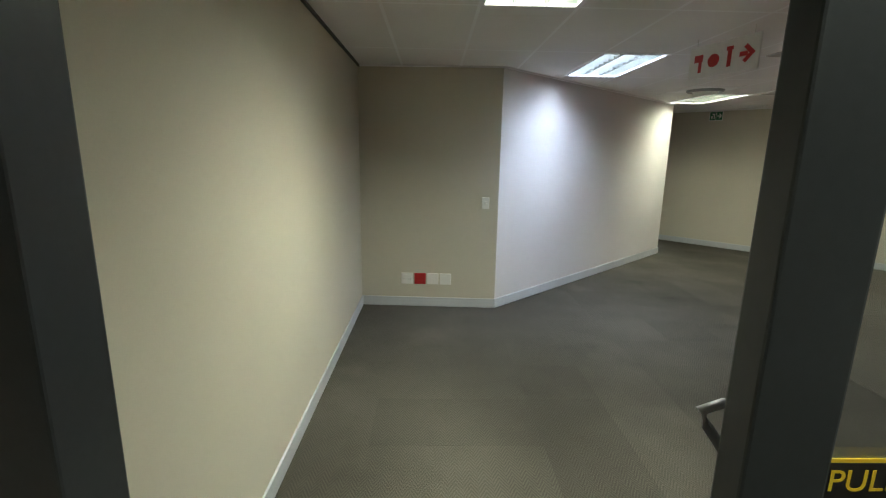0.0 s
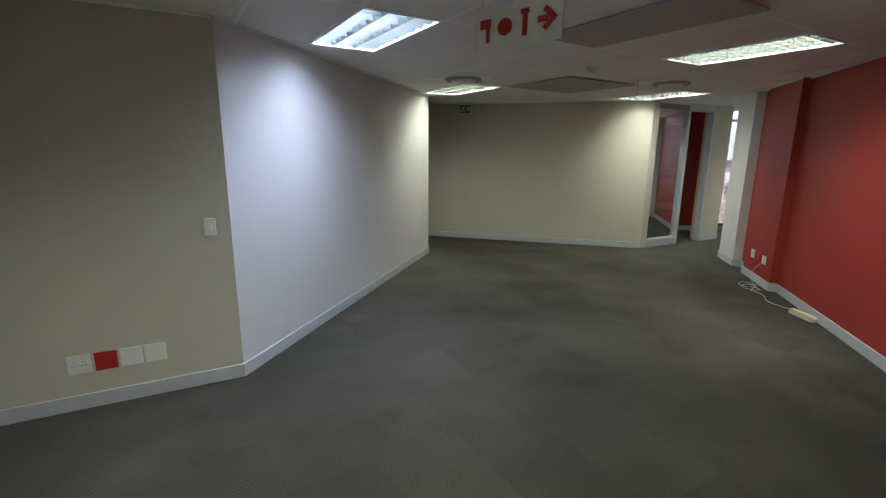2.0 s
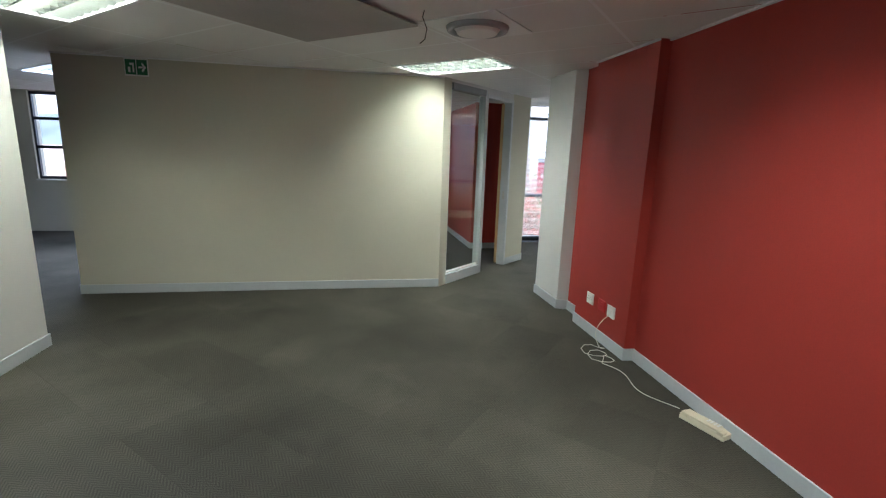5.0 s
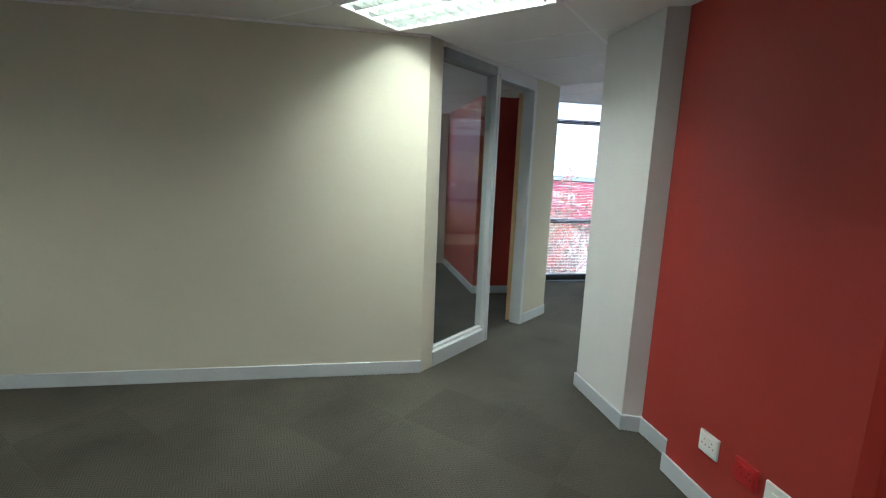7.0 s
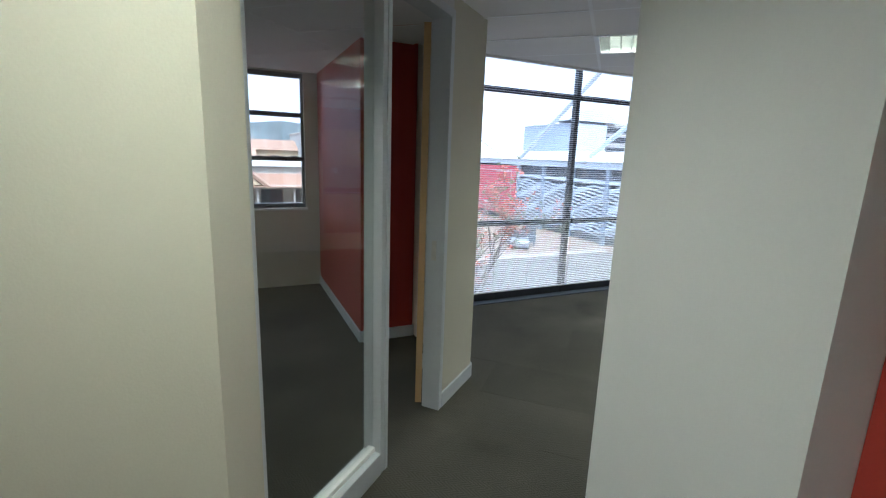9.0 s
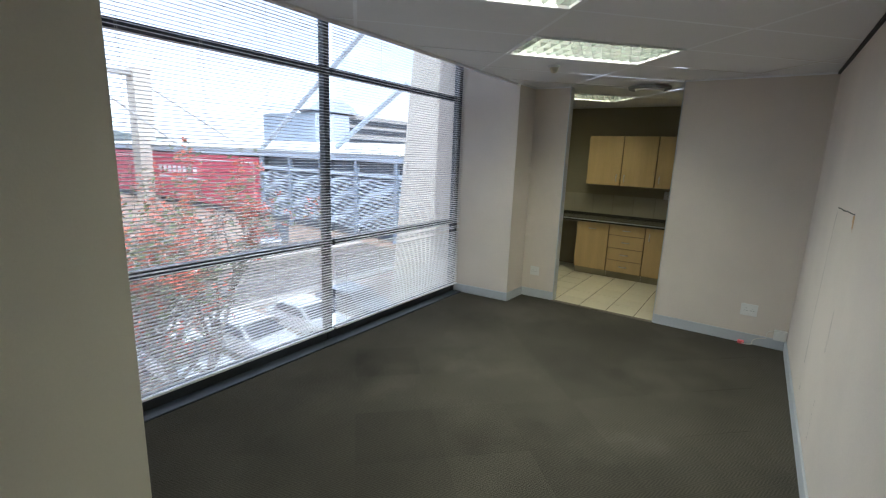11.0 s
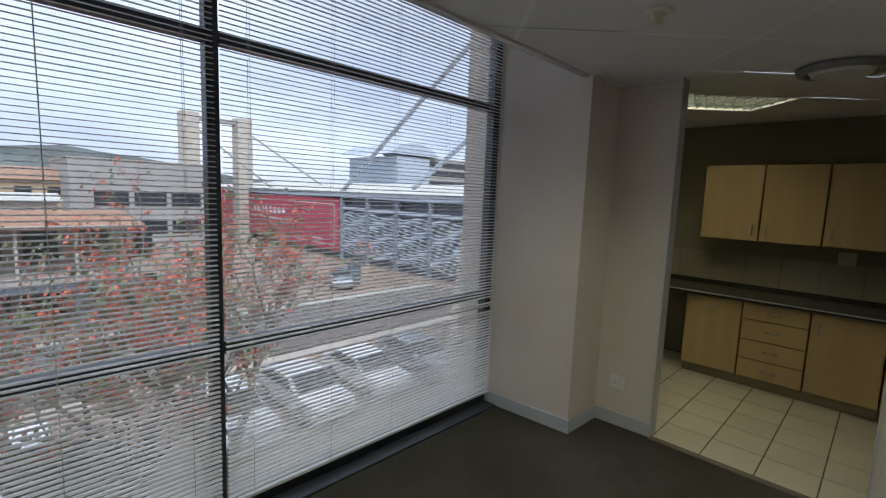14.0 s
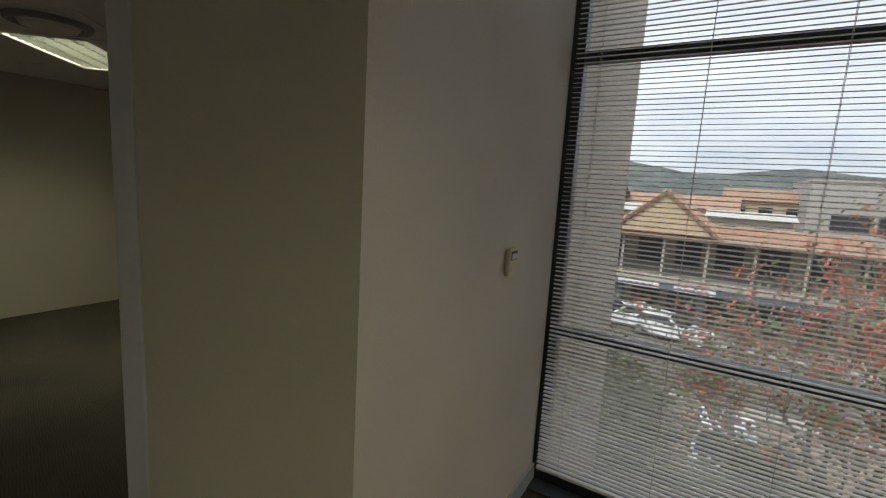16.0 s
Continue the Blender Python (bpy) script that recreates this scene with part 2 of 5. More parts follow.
def obj(name, bm, material, m=None, smooth=False):
    ob = new(name, mesh_of(bm, name, material, smooth))
    if m is not None:
        ob.matrix_world = m
    return ob


def part(name, bm, material, parent, label="", smooth=False):
    ob = new(name, mesh_of(bm, name, material, smooth))
    ob.parent = parent
    if label:
        ob["label"] = label
    return ob


def base_at(name, m, label, category, group="", kind=""):
    ob = new(name)
    ob.empty_display_size = 0.1
    ob.matrix_world = m
    return tagged(ob, label, category, group, kind)


def box_part(name, lo, hi, material, parent, bevel=0.0, label=""):
    bm = bmesh.new()
    bm_box(bm, lo, hi, bevel=bevel)
    return part(name, bm, material, parent, label)


def tube_mesh(bm, pts, r, seg=6):
    """A bent tube through pts."""
    rings = []
    up = Vector((0.13, 0.21, 0.97))
    for i, p in enumerate(pts):
        a, b = Vector(pts[max(i - 1, 0)]), Vector(pts[min(i + 1, len(pts) - 1)])
        d = (b - a).normalized()
        s = d.cross(up).normalized()
        t = s.cross(d)
        rings.append([bm.verts.new(Vector(p) + r * (math.cos(k * math.tau / seg) * s + math.sin(k * math.tau / seg) * t)) for k in range(seg)])
    for a, b in zip(rings, rings[1:]):
        for k in range(seg):
            bm.faces.new((a[k], a[(k + 1) % seg], b[(k + 1) % seg], b[k]))
    bm.faces.new(rings[0])
    bm.faces.new(rings[-1][::-1])


def frame_m(p, q, z=0.0):
    """Local x runs from p to q, local y to its left, z up."""
    a = math.degrees(math.atan2(q[1] - p[1], q[0] - p[0]))
    return pose(p[0], p[1], z, 0, 0, a)


def dist(p, q):
    return math.hypot(q[0] - p[0], q[1] - p[1])


H = 2.45
TOP = 2.6


def wall(name, p, q, material, label, z0=0.0, z1=TOP, th=0.12, skirt=True, ext0=0.0, ext1=0.0):
    """A wall whose seen face runs p to q with the room on its left."""
    n = dist(p, q)
    bm = bmesh.new()
    bm_box(bm, (-ext0, -th, z0), (n + ext1, 0, z1))
    ob = tagged(obj(name, bm, material, frame_m(p, q)), label, "wall", kind="structure")
    if skirt:
        bm = bmesh.new()
        bm_box(bm, (-min(ext0, 0.0), 0.0, 0.0), (n, 0.014, 0.1), bevel=0.004)
        tagged(obj("baseboard", bm, M_BASE, frame_m(p, q)), "pale grey painted skirting board along the wall", "baseboard", kind="structure")
    return ob


# ---------------- the large structure ----------------
D, E_, J, K = (0.268, 9.29), (0.963, 9.896), (1.48, 10.34), (1.868, 10.655)
N, WR = (1.852, 12.2), (5.985, 12.2)
A, B, C, I = (-4.43, 2.68), (-3.366, 3.631), (-3.165, 7.95), (-3.634, 9.38)
HH, G, P3, P2, P1 = (1.37, 7.068), (1.395, 7.95), (1.5, 8.31), (1.393, 8.355), (1.393, 8.944)
RC, K2, K1, QI, Q = (6.42, 8.775), (6.425, 9.915), (6.44, 11.043), (6.42, 11.45), (6.038, 11.465)
LD, RD = (-1.425, -0.325), (1.23, 2.33)

bm = bmesh.new()
bm_box(bm, (-9.2, -3.6, -0.25), (8.75, 12.25, -0.0012))
bm_box(bm, (-9.2, 12.25, -0.25), (1.4, 13.62, -0.0012))
tagged(obj("floor", bm, M_CARPET), "worn dark grey-brown carpet floor with herringbone weave", "floor", kind="structure")

wall("wall_red_long", RD, (1.455, 7.06), M_RED, "long red painted wall with light scuffs")


def pier(name, pts, z1, material, label, skirts=()):
    bm = bmesh.new()
    bm_prism(bm, pts, 0.0, z1)
    tagged(obj(name, bm, material), label, "wall", kind="structure")
    for p, q in skirts:
        bm = bmesh.new()
        bm_box(bm, (-0.012, 0.0, 0.0), (dist(p, q) + 0.012, 0.014, 0.1), bevel=0.004)
        tagged(obj("baseboard", bm, M_BASE, frame_m(p, q)), "pale grey painted skirting board along the wall", "baseboard", kind="structure")


pier("wall_red_column", [(1.455, 7.06), HH, G, (1.5, 7.95), (1.62, 7.95), (1.62, 7.06)], TOP, M_RED, "red painted wall column with sockets", ((HH, G), ((1.455, 7.06), HH)))
wall("wall_red_recess", (1.5, 7.952), (1.5, 8.308), M_RED, "narrow recessed strip of red wall", th=0.1)
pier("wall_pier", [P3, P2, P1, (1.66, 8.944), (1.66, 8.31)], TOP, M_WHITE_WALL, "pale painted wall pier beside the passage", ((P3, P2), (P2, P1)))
wall("wall_south", (1.52, 8.775), RC, M_TAUPE, "taupe wall with a cracked boarded-up door outline")
wall("wall_east_a", RC, K2, M_TAUPE, "taupe wall beside the kitchen opening", th=0.1)
wall("wall_east_b", K1, QI, M_TAUPE, "narrow taupe wall beside the kitchen opening", th=0.1)
pier("wall_column", [QI, Q, WR, (5.985, 12.5), (6.4, 12.5)], 3.2, M_TAUPE, "pale column beside the window", ((QI, Q), (Q, WR)))
wall("wall_thermostat", N, K, M_TAUPE, "plain taupe wall beside the window", th=0.1, z1=3.2, ext0=0.0)
wall("wall_door_side", K, J, M_CREAM, "cream wall end beside the office door", th=0.1)
wall("wall_partition", D, I, M_CREAM, "wide cream painted partition wall", th=0.12, ext1=-0.005)
wall("wall_partition_end", I, (-3.634, 13.45), M_CREAM, "cream end wall of the inner office", th=0.12)
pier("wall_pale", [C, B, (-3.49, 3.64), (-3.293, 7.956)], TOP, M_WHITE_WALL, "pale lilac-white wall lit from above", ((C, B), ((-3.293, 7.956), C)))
wall("wall_niche", B, A, M_CREAM, "cream wall with a switch and sockets", th=0.12)
wall("wall_entrance_side", A, LD, M_CREAM, "long cream wall beside the entrance door", th=0.12)
# plain walls that close the place
wall("wall_back_area_west", (-9.0, 13.45), (-9.0, 5.0), M_CREAM, "plain cream end wall of the back area")
wall("wall_back_area_south", (-9.0, 5.0), (-3.4, 5.0), M_CREAM, "plain cream wall of the back area")
wall("wall_lobby_west", LD, (0.4, -2.15), M_TAUPE, "plain lobby wall", skirt=False, ext0=0.0)
wall("wall_lobby_south", (0.4, -2.15), (3.2, 0.6), M_TAUPE, "plain lobby wall", skirt=False)
wall("wall_lobby_east", (3.2, 0.6), (1.36, 2.46), M_TAUPE, "plain lobby wall", skirt=False)
wall("wall_kitchen_south", (6.54, 8.9), (8.62, 8.9), M_KWALL, "olive kitchen wall", skirt=False)
wall("wall_kitchen_east", (8.62, 8.9), (8.62, 12.2), M_KWALL, "dark olive kitchen wall behind the cupboards", skirt=False)
wall("wall_kitchen_north", (8.62, 12.2), (6.4, 12.2), M_KWALL, "olive kitchen wall", skirt=False)
wall("wall_kitchen_west", (6.54, 12.2), (6.54, 11.05), M_KWALL, "olive kitchen wall", skirt=False, th=0.08)



for y0, y1 in ((9.9152, 9.923), (11.035, 11.0428)):
    bm = bmesh.new()
    bm_box(bm, (6.415, y0, 0.0), (6.53, y1, H), bevel=0.002)
    tagged(obj("trim", bm, M_ALU), "pale metal lining strip of the kitchen opening", "trim", kind="structure")


def cornice(p, q, material, label, h=0.018):
    bm = bmesh.new()
    bm_box(bm, (0.0, 0.0, H - h), (dist(p, q), 0.02, H + 0.003))
    tagged(obj("trim", bm, material, frame_m(p, q)), label, "trim", kind="structure")


# black strips stand in for the shadow line under the ceiling edge
for p, q in ((A, LD), ((1.52, 8.775), RC)):
    cornice(p, q, M_BLACK, "black strip drawn as the shadow line between wall and ceiling", 0.012)
for p, q in ((B, A), (C, B), (D, I), (RC, K2), (K1, QI), (QI, Q), (HH, G), (RD, (1.455, 7.06))):
    cornice(p, q, M_TBAR, "white ceiling edge strip along the wall", 0.01)

# inner office: red box and outer wall with windows
pier("wall_office_red", [(1.27, 11.53), (1.74, 11.53), (1.74, 13.45), (1.27, 13.45)], TOP, M_RED, "red office wall corner lit by the window", (((1.74, 11.53), (1.27, 11.53)), ((1.27, 11.53), (1.27, 13.45))))


def facade(name, x0, x1, y, openings, material):
    """Outer wall along x with window openings (xa, xb, za, zb)."""
    bm = bmesh.new()
    x = x0
    for xa, xb, za, zb in openings:
        bm_box(bm, (x, y, 0), (xa, y + 0.25, 3.2))
        bm_box(bm, (xa, y, 0), (xb, y + 0.25, za))
        bm_box(bm, (xa, y, zb), (xb, y + 0.25, 3.2))
        x = xb
    bm_box(bm, (x, y, 0), (x1, y + 0.25, 3.2))
    return tagged(obj(name, bm, material), "cream outer wall with window openings", "wall", kind="structure")


facade("wall_north_facade", -9.1, 1.38, 13.45, [(-7.9, -6.8, 0.94, 2.44), (-6.2, -5.1, 0.94, 2.44), (-1.3, -0.2, 0.94, 2.44), (0.1, 1.12, 0.94, 2.44)], M_CREAM)
M_STONE = mat("beige_render", (0.50, 0.46, 0.39), 0.9, vary=0.12, scale=1.2, fine=50, bump=0.2)
bm = bmesh.new()
bm_box(bm, (1.4, 12.28, -6.5), (1.9, 13.72, 6))
tagged(obj("wall_outer_flank", bm, M_STONE), "beige rendered outer flank wall of the building", "wall", kind="structure")

# unseen light-blocking roof slabs over everything and the raised strip along the big window
for nm, lo, hi in (("unseen_roof_slab", (-9.2, -3.6, 3.0), (8.75, 12.3, 3.2)), ("unseen_roof_slab", (-9.2, 12.3, 3.0), (1.4, 13.7, 3.2))):
    bm = bmesh.new()
    bm_box(bm, lo, hi)
    tagged(obj(nm, bm, M_CEIL), "unseen plain slab above the ceiling that blocks sky light", "roof", kind="structure")
bm = bmesh.new()
bm_box(bm, (1.87, 11.485, H - 0.012), (6.03, 11.53, 3.0), bevel=0.006)
tagged(obj("trim", bm, M_CEIL), "pale bulkhead edge where the ceiling stops short of the window", "trim", kind="structure")

# ceiling of large lay-in tiles, set on the diagonal
R2 = math.sqrt(0.5)
PU, PV = 0.567, 1.14


def clip(poly, x0, y0, x1, y1):
    for ax, lim, sg in ((0, x0, 1), (0, x1, -1), (1, y0, 1), (1, y1, -1)):
        out = []
        for i, a in enumerate(poly):
            b = poly[(i + 1) % len(poly)]
            ia, ib = (a[ax] - lim) * sg >= 0, (b[ax] - lim) * sg >= 0
            if ia:
                out.append(a)
            if ia != ib:
                s = (lim - a[ax]) / (b[ax] - a[ax])
                out.append((a[0] + s * (b[0] - a[0]), a[1] + s * (b[1] - a[1])))
        poly = out
        if len(poly) < 3:
            return []
    return poly


def uv_xy(o, u, v):
    return (o[0] + (u + v) * R2, o[1] + (u - v) * R2)


def ceiling_mesh(rects, o, lamps, seed):
    rng = random.Random(seed)
    tiles, bars = bmesh.new(), bmesh.new()
    for rect in rects:
        for i in range(-26, 27):
            for j in range(-14, 15):
                c = uv_xy(o, i * PU, j * PV)
                if not (rect[0] - 1 < c[0] < rect[2] + 1 and rect[1] - 1 < c[1] < rect[3] + 1):
                    continue
                if any(dist(c, l) < 0.33 for l in lamps):
                    continue
                a, b, g = PU / 2 - 0.004, PV / 2 - 0.004, rng.uniform(-0.0015, 0.0015)
                poly = clip([uv_xy(o, i * PU + du, j * PV + dv) for du, dv in ((-a, -b), (a, -b), (a, b), (-a, b))], *rect)
                if poly:
                    tiles.faces.new([tiles.verts.new((x, y, H + 0.004 + g)) for x, y in poly][::-1])
        for k in range(-27, 28):
            for poly in ([uv_xy(o, (k + 0.5) * PU + d, e) for d, e in ((-0.011, -16), (0.011, -16), (0.011, 16), (-0.011, 16))],
                         [uv_xy(o, e, (k + 0.5) * PV + d) for d, e in ((-0.011, -16), (0.011, -16), (0.011, 16), (-0.011, 16))]):
                poly = clip(poly, *rect)
                if poly:
                    bars.faces.new([bars.verts.new((x, y, H + (0.0 if abs(poly[0][0]) > 99 else 0.001))) for x, y in poly][::-1])
    return tiles, bars


LAMPS_A = [(-2.565, 4.24), uv_xy((-2.565, 4.24), 5 * PU, PV), uv_xy((-2.565, 4.24), 4 * PU, -2 * PV), uv_xy((-2.565, 4.24), 9 * PU, -PV), uv_xy((-2.565, 4.24), -2 * PU, 2 * PV)]
LAMP_OFFICE = uv_xy((-2.565, 4.24), 10 * PU, -4 * PV)
LAMP_BACK = uv_xy((-2.565, 4.24), 6 * PU, -5 * PV)
# lobby lamp is out of view, added to light the black entrance frame
LAMP_LOBBY = uv_xy((-2.565, 4.24), -1 * PU, 4 * PV)
OB = (4.885, 10.355)
LAMPS_B = [OB, uv_xy(OB, -2 * PU, -PV), uv_xy(OB, 4 * PU, PV)]
for nm, rects, o, lamps in (("ceiling", [(-9.1, -3.5, 1.7, 13.5)], (-2.565, 4.24), LAMPS_A + [LAMP_OFFICE, LAMP_BACK, LAMP_LOBBY]),
                            ("ceiling", [(1.7, -3.5, 8.7, 11.49), (6.3, 11.49, 8.7, 12.4)], OB, LAMPS_B)):
    t_, b_ = ceiling_mesh(rects, o, lamps, 4)
    c_ = obj(nm, t_, M_CEIL)
    tagged(c_, "off-white lay-in ceiling tiles, slightly stained", "ceiling", kind="structure")
    tagged(obj("ceiling_grid", b_, M_TBAR), "white metal ceiling grid between the tiles", "ceiling", kind="structure")


# ---------------- ceiling lamps ----------------
def ceiling_lamp(c, style, tube, power, colour):
    """Recessed fluorescent fitting; local x is its long side."""
    lab = "recessed fluorescent ceiling light with a square-cell louvre" if style == "cell" else "bright recessed fluorescent ceiling light with three long louvre strips"
    th = base_at("ceiling_light", pose(c[0], c[1], H, 0, 0, -45), lab, "ceiling light", "recessed ceiling lights")
    lx, ly, up = PV / 2 - 0.012, PU / 2 - 0.012, 0.11
    bm = bmesh.new()
    for s in (-1, 1):
        bm_box(bm, (-lx, s * ly - 0.012, -0.004), (lx, s * ly + 0.012, 0.012))
        bm_box(bm, (s * lx - 0.012, -ly - 0.012, -0.004), (s * lx + 0.012, ly + 0.012, 0.012))
    part("frame", bm, M_TBAR, th)
    bm = bmesh.new()
    for s in (-1, 1):
        bm_box(bm, (-lx, s * ly - 0.003, 0.01), (lx, s * ly + 0.003, up))
        bm_box(bm, (s * lx - 0.003, -ly, 0.01), (s * lx + 0.003, ly, up))
    bm_box(bm, (-lx, -ly, up), (lx, ly, up + 0.004))
    part("tray", bm, M_LOUVRE, th)
    for k in range(3):
        y = (k - 1) * ly * 0.66
        bm = bmesh.new()
        bm_cyl(bm, (-lx + 0.03, y, 0.085), (lx - 0.03, y, 0.085), 0.014, seg=8)
        part("tube", bm, tube, th)
    bm = bmesh.new()
    rows_, cols = (4, 14) if style == "cell" else (3, 9)
    for k in range(1, rows_):
        y = -ly + 2 * ly * k / rows_
        w = 0.006 if style == "cell" else 0.016
        # blades are wider on top, so each cell is a small reflector
        vs = bm_box(bm, (-lx, y - w, 0.002), (lx, y + w, 0.046))
        for v in vs:
            if v.co.z < 0.01:
                v.co.y = y + (v.co.y - y) * 0.25
    for k in range(1, cols):
        x = -lx + 2 * lx * k / cols
        w = 0.005
        vs = bm_box(bm, (x - w, -ly, 0.004), (x + w, ly, 0.044))
        for v in vs:
            if v.co.z < 0.01:
                v.co.x = x + (v.co.x - x) * 0.25
    part("louvre", bm, M_LOUVRE, th)
    ld = bpy.data.lights.new("fluorescent_glow", "AREA")
    ld.shape, ld.size, ld.size_y = "RECTANGLE", 2 * lx - 0.14, 2 * ly - 0.12
    ld.energy, ld.color = power * 1.27, colour
    ld.spread = radians(150)
    lo = new("fluorescent_glow", ld)
    lo.matrix_world = pose(c[0], c[1], H + 0.066, 0, 0, -45)
    return th


COOL, WARM = (0.86, 0.91, 1.0), (1.0, 0.955, 0.67)
for c, st, tb, pw, col in ((LAMPS_A[0], "strip", M_TUBE_W, 8, COOL), (LAMPS_A[1], "cell", M_TUBE_Y, 11, WARM), (LAMPS_A[2], "strip", M_TUBE_Y, 8, (1.0, 0.94, 0.62)),
                           (LAMPS_A[3], "cell", M_TUBE_Y, 10, WARM), (LAMPS_A[4], "strip", M_TUBE_Y, 13, WARM), (LAMP_OFFICE, "cell", M_TUBE_Y, 15, WARM),
                           (LAMP_BACK, "strip", M_TUBE_W, 16, COOL), (LAMPS_B[0], "cell", M_TUBE_Y, 13, WARM), (LAMPS_B[1], "cell", M_TUBE_Y, 8, WARM), (LAMPS_B[2], "cell", M_TUBE_Y, 5.5, (1.0, 0.9, 0.5)),
                           (LAMP_LOBBY, "cell", M_TUBE_Y, 6, WARM)):
    ceiling_lamp(c, st, tb, pw, col)


# ---------------- big window ----------------
win = base_at("window_1", pose(0, 12.2, 0), "large charcoal aluminium window from floor to above the ceiling", "window", kind="structure")
for x in (1.885, 3.955, 5.955):
    w = 0.028 if x == 3.955 else 0.035
    box_part("window_frame", (x - w, -0.03, 0.0), (x + w, 0.038, 3.0), M_DARKFRAME, win, 0.006)
for x0, x1 in ((1.92, 3.927), (3.983, 5.92)):
    for z in (0.045, 0.885, 2.295, 2.97):
        hw = 0.045 if z < 0.1 else 0.028
        box_part("window_frame", (x0, -0.022, z - hw), (x1, 0.036, z + hw), M_DARKFRAME, win, 0.005)
    for z0, z1 in ((0.09, 0.857), (0.913, 2.267), (2.323, 2.94)):
        pane = box_part("pane", (x0, 0.008, z0), (x1, 0.014, z1), M_GLASS, win)
        pane.visible_shadow = False
bm = bmesh.new()
bm_box(bm, (1.86, 12.06, -0.002), (5.98, 12.17, 0.012), bevel=0.004)
tagged(obj("window_sill", bm, M_DARKFRAME), "dark strip along the foot of the window", "sill", kind="structure")


def blind(x0, x1, label, gaps=()):
    th = base_at("venetian_blind", pose((x0 + x1) / 2, 12.115, 0), label, "blind", "window blinds")
    w, step, n = (x1 - x0) / 2, 0.0228, 121
    bm = bmesh.new()
    pts = [(-0.0125, -0.0022), (-0.006, 0.0), (0.0, 0.0009), (0.006, 0.0), (0.0125, -0.0022)]
    a = [[bm.verts.new((sx * w, y, z + dz)) for y, z in pts] for sx in (-1, 1) for dz in (0, 0.0006)]
    for k in range(4):
        bm.faces.new((a[0][k], a[0][k + 1], a[2][k + 1], a[2][k]))
        bm.faces.new((a[1][k], a[1][k + 1], a[3][k + 1], a[3][k]))
    me = mesh_of(bm, "slat", M_SLAT)
    for i in range(n):
        if i in gaps:
            continue
        s = new("slat", me)
        s.parent = th
        s.location = (0, 0, 0.155 + i * step)
        s.rotation_euler = (radians(6.5 + 2.2 * math.sin(i * 0.7) * math.sin(i * 0.13)), radians(0.06 * math.sin(i * 1.9)), 0)
    box_part("bottom_rail", (-w, -0.013, 0.112), (w, 0.013, 0.13), M_SLAT, th, 0.004)
    box_part("head_rail", (-w, -0.02, 2.93), (w, 0.02, 2.965), M_SLAT, th, 0.003)
    for k in range(5):
        x = -w + 0.12 + (2 * w - 0.24) * k / 4
        bm = bmesh.new()
        for y in (-0.0135, 0.0135):
            bm_cyl(bm, (x, y, 0.12), (x, y, 2.94), 0.0011, seg=4)
        part("ladder_cord", bm, M_CORD, th)
    return th


blind(1.895, 3.94, "white venetian blind with open slats hanging before the window")
blind(3.97, 5.94, "white venetian blind with open slats, two of them missing", (28, 31))

# ---------------- office glass panel and door ----------------
n_de = dist(D, E_)
m_de = frame_m(D, E_)
pan = base_at("glass_partition", m_de, "glass office partition in a pale aluminium frame", "partition", kind="structure")
box_part("post", (0.0, 0.0, 0.0), (0.14, 0.1, TOP), M_CREAM, pan, label="cream wall end beside the glass")
box_part("post", (0.14, 0.02, 0.0), (0.175, 0.09, 2.40), M_ALU, pan, 0.003)
box_part("post", (n_de - 0.034, 0.0, 0.0), (n_de, 0.1, 2.42), M_ALU, pan, 0.003)
box_part("bottom_rail", (0.14, -0.005, 0.0), (n_de - 0.034, 0.1, 0.12), M_ALU, pan, 0.004)
box_part("sill_bead", (0.175, 0.03, 0.12), (n_de - 0.034, 0.07, 0.145), M_WHITE, pan, 0.003)
box_part("top_rail", (0.175, -0.004, 2.345), (n_de - 0.034, 0.09, 2.42), M_RING, pan, 0.003, "dull grey metal top rail")
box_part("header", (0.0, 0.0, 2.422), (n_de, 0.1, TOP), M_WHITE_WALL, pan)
gp = box_part("pane", (0.175, 0.045, 0.145), (n_de - 0.034, 0.053, 2.345), M_GLASS, pan)
gp.visible_shadow = False

n_ej = dist(E_, J)
dr = base_at("door_frame", frame_m(E_, J), "pale aluminium office door frame, door open", "door frame", kind="structure")
box_part("jamb", (0.0, -0.004, 0.0), (0.03, 0.1, 2.33), M_ALU, dr, 0.003)
box_part("jamb", (n_ej - 0.045, -0.012, 0.0), (n_ej, 0.11, 2.33), M_ALU, dr, 0.003)
box_part("head", (0.0, -0.012, 2.33), (n_ej, 0.11, 2.375), M_ALU, dr, 0.003)
box_part("header", (0.0, 0.0, 2.376), (n_ej, 0.1, TOP), M_WHITE_WALL, dr)
box_part("strike_plate", (n_ej - 0.048, 0.04, 0.98), (n_ej - 0.044, 0.07, 1.1), M_SILVER, dr)
leaf = base_at("door_1", pose(1.362, 10.425, 0, 0, 0, 67), "open office door with a raw wood edge", "door")
box_part("panel", (0.02, -0.02, 0.012), (0.72, 0.02, 2.32), M_CREAM, leaf, 0.002, "cream painted door panel")
box_part("edge_strip", (0.0, -0.02, 0.012), (0.018, 0.02, 2.32), M_DOORWOOD, leaf, 0.001, "raw orange wood door edge")
for z in (0.25, 1.15, 2.05):
    box_part("hinge", (-0.004, -0.024, z), (0.012, -0.0195, z + 0.1), M_SILVER, leaf)

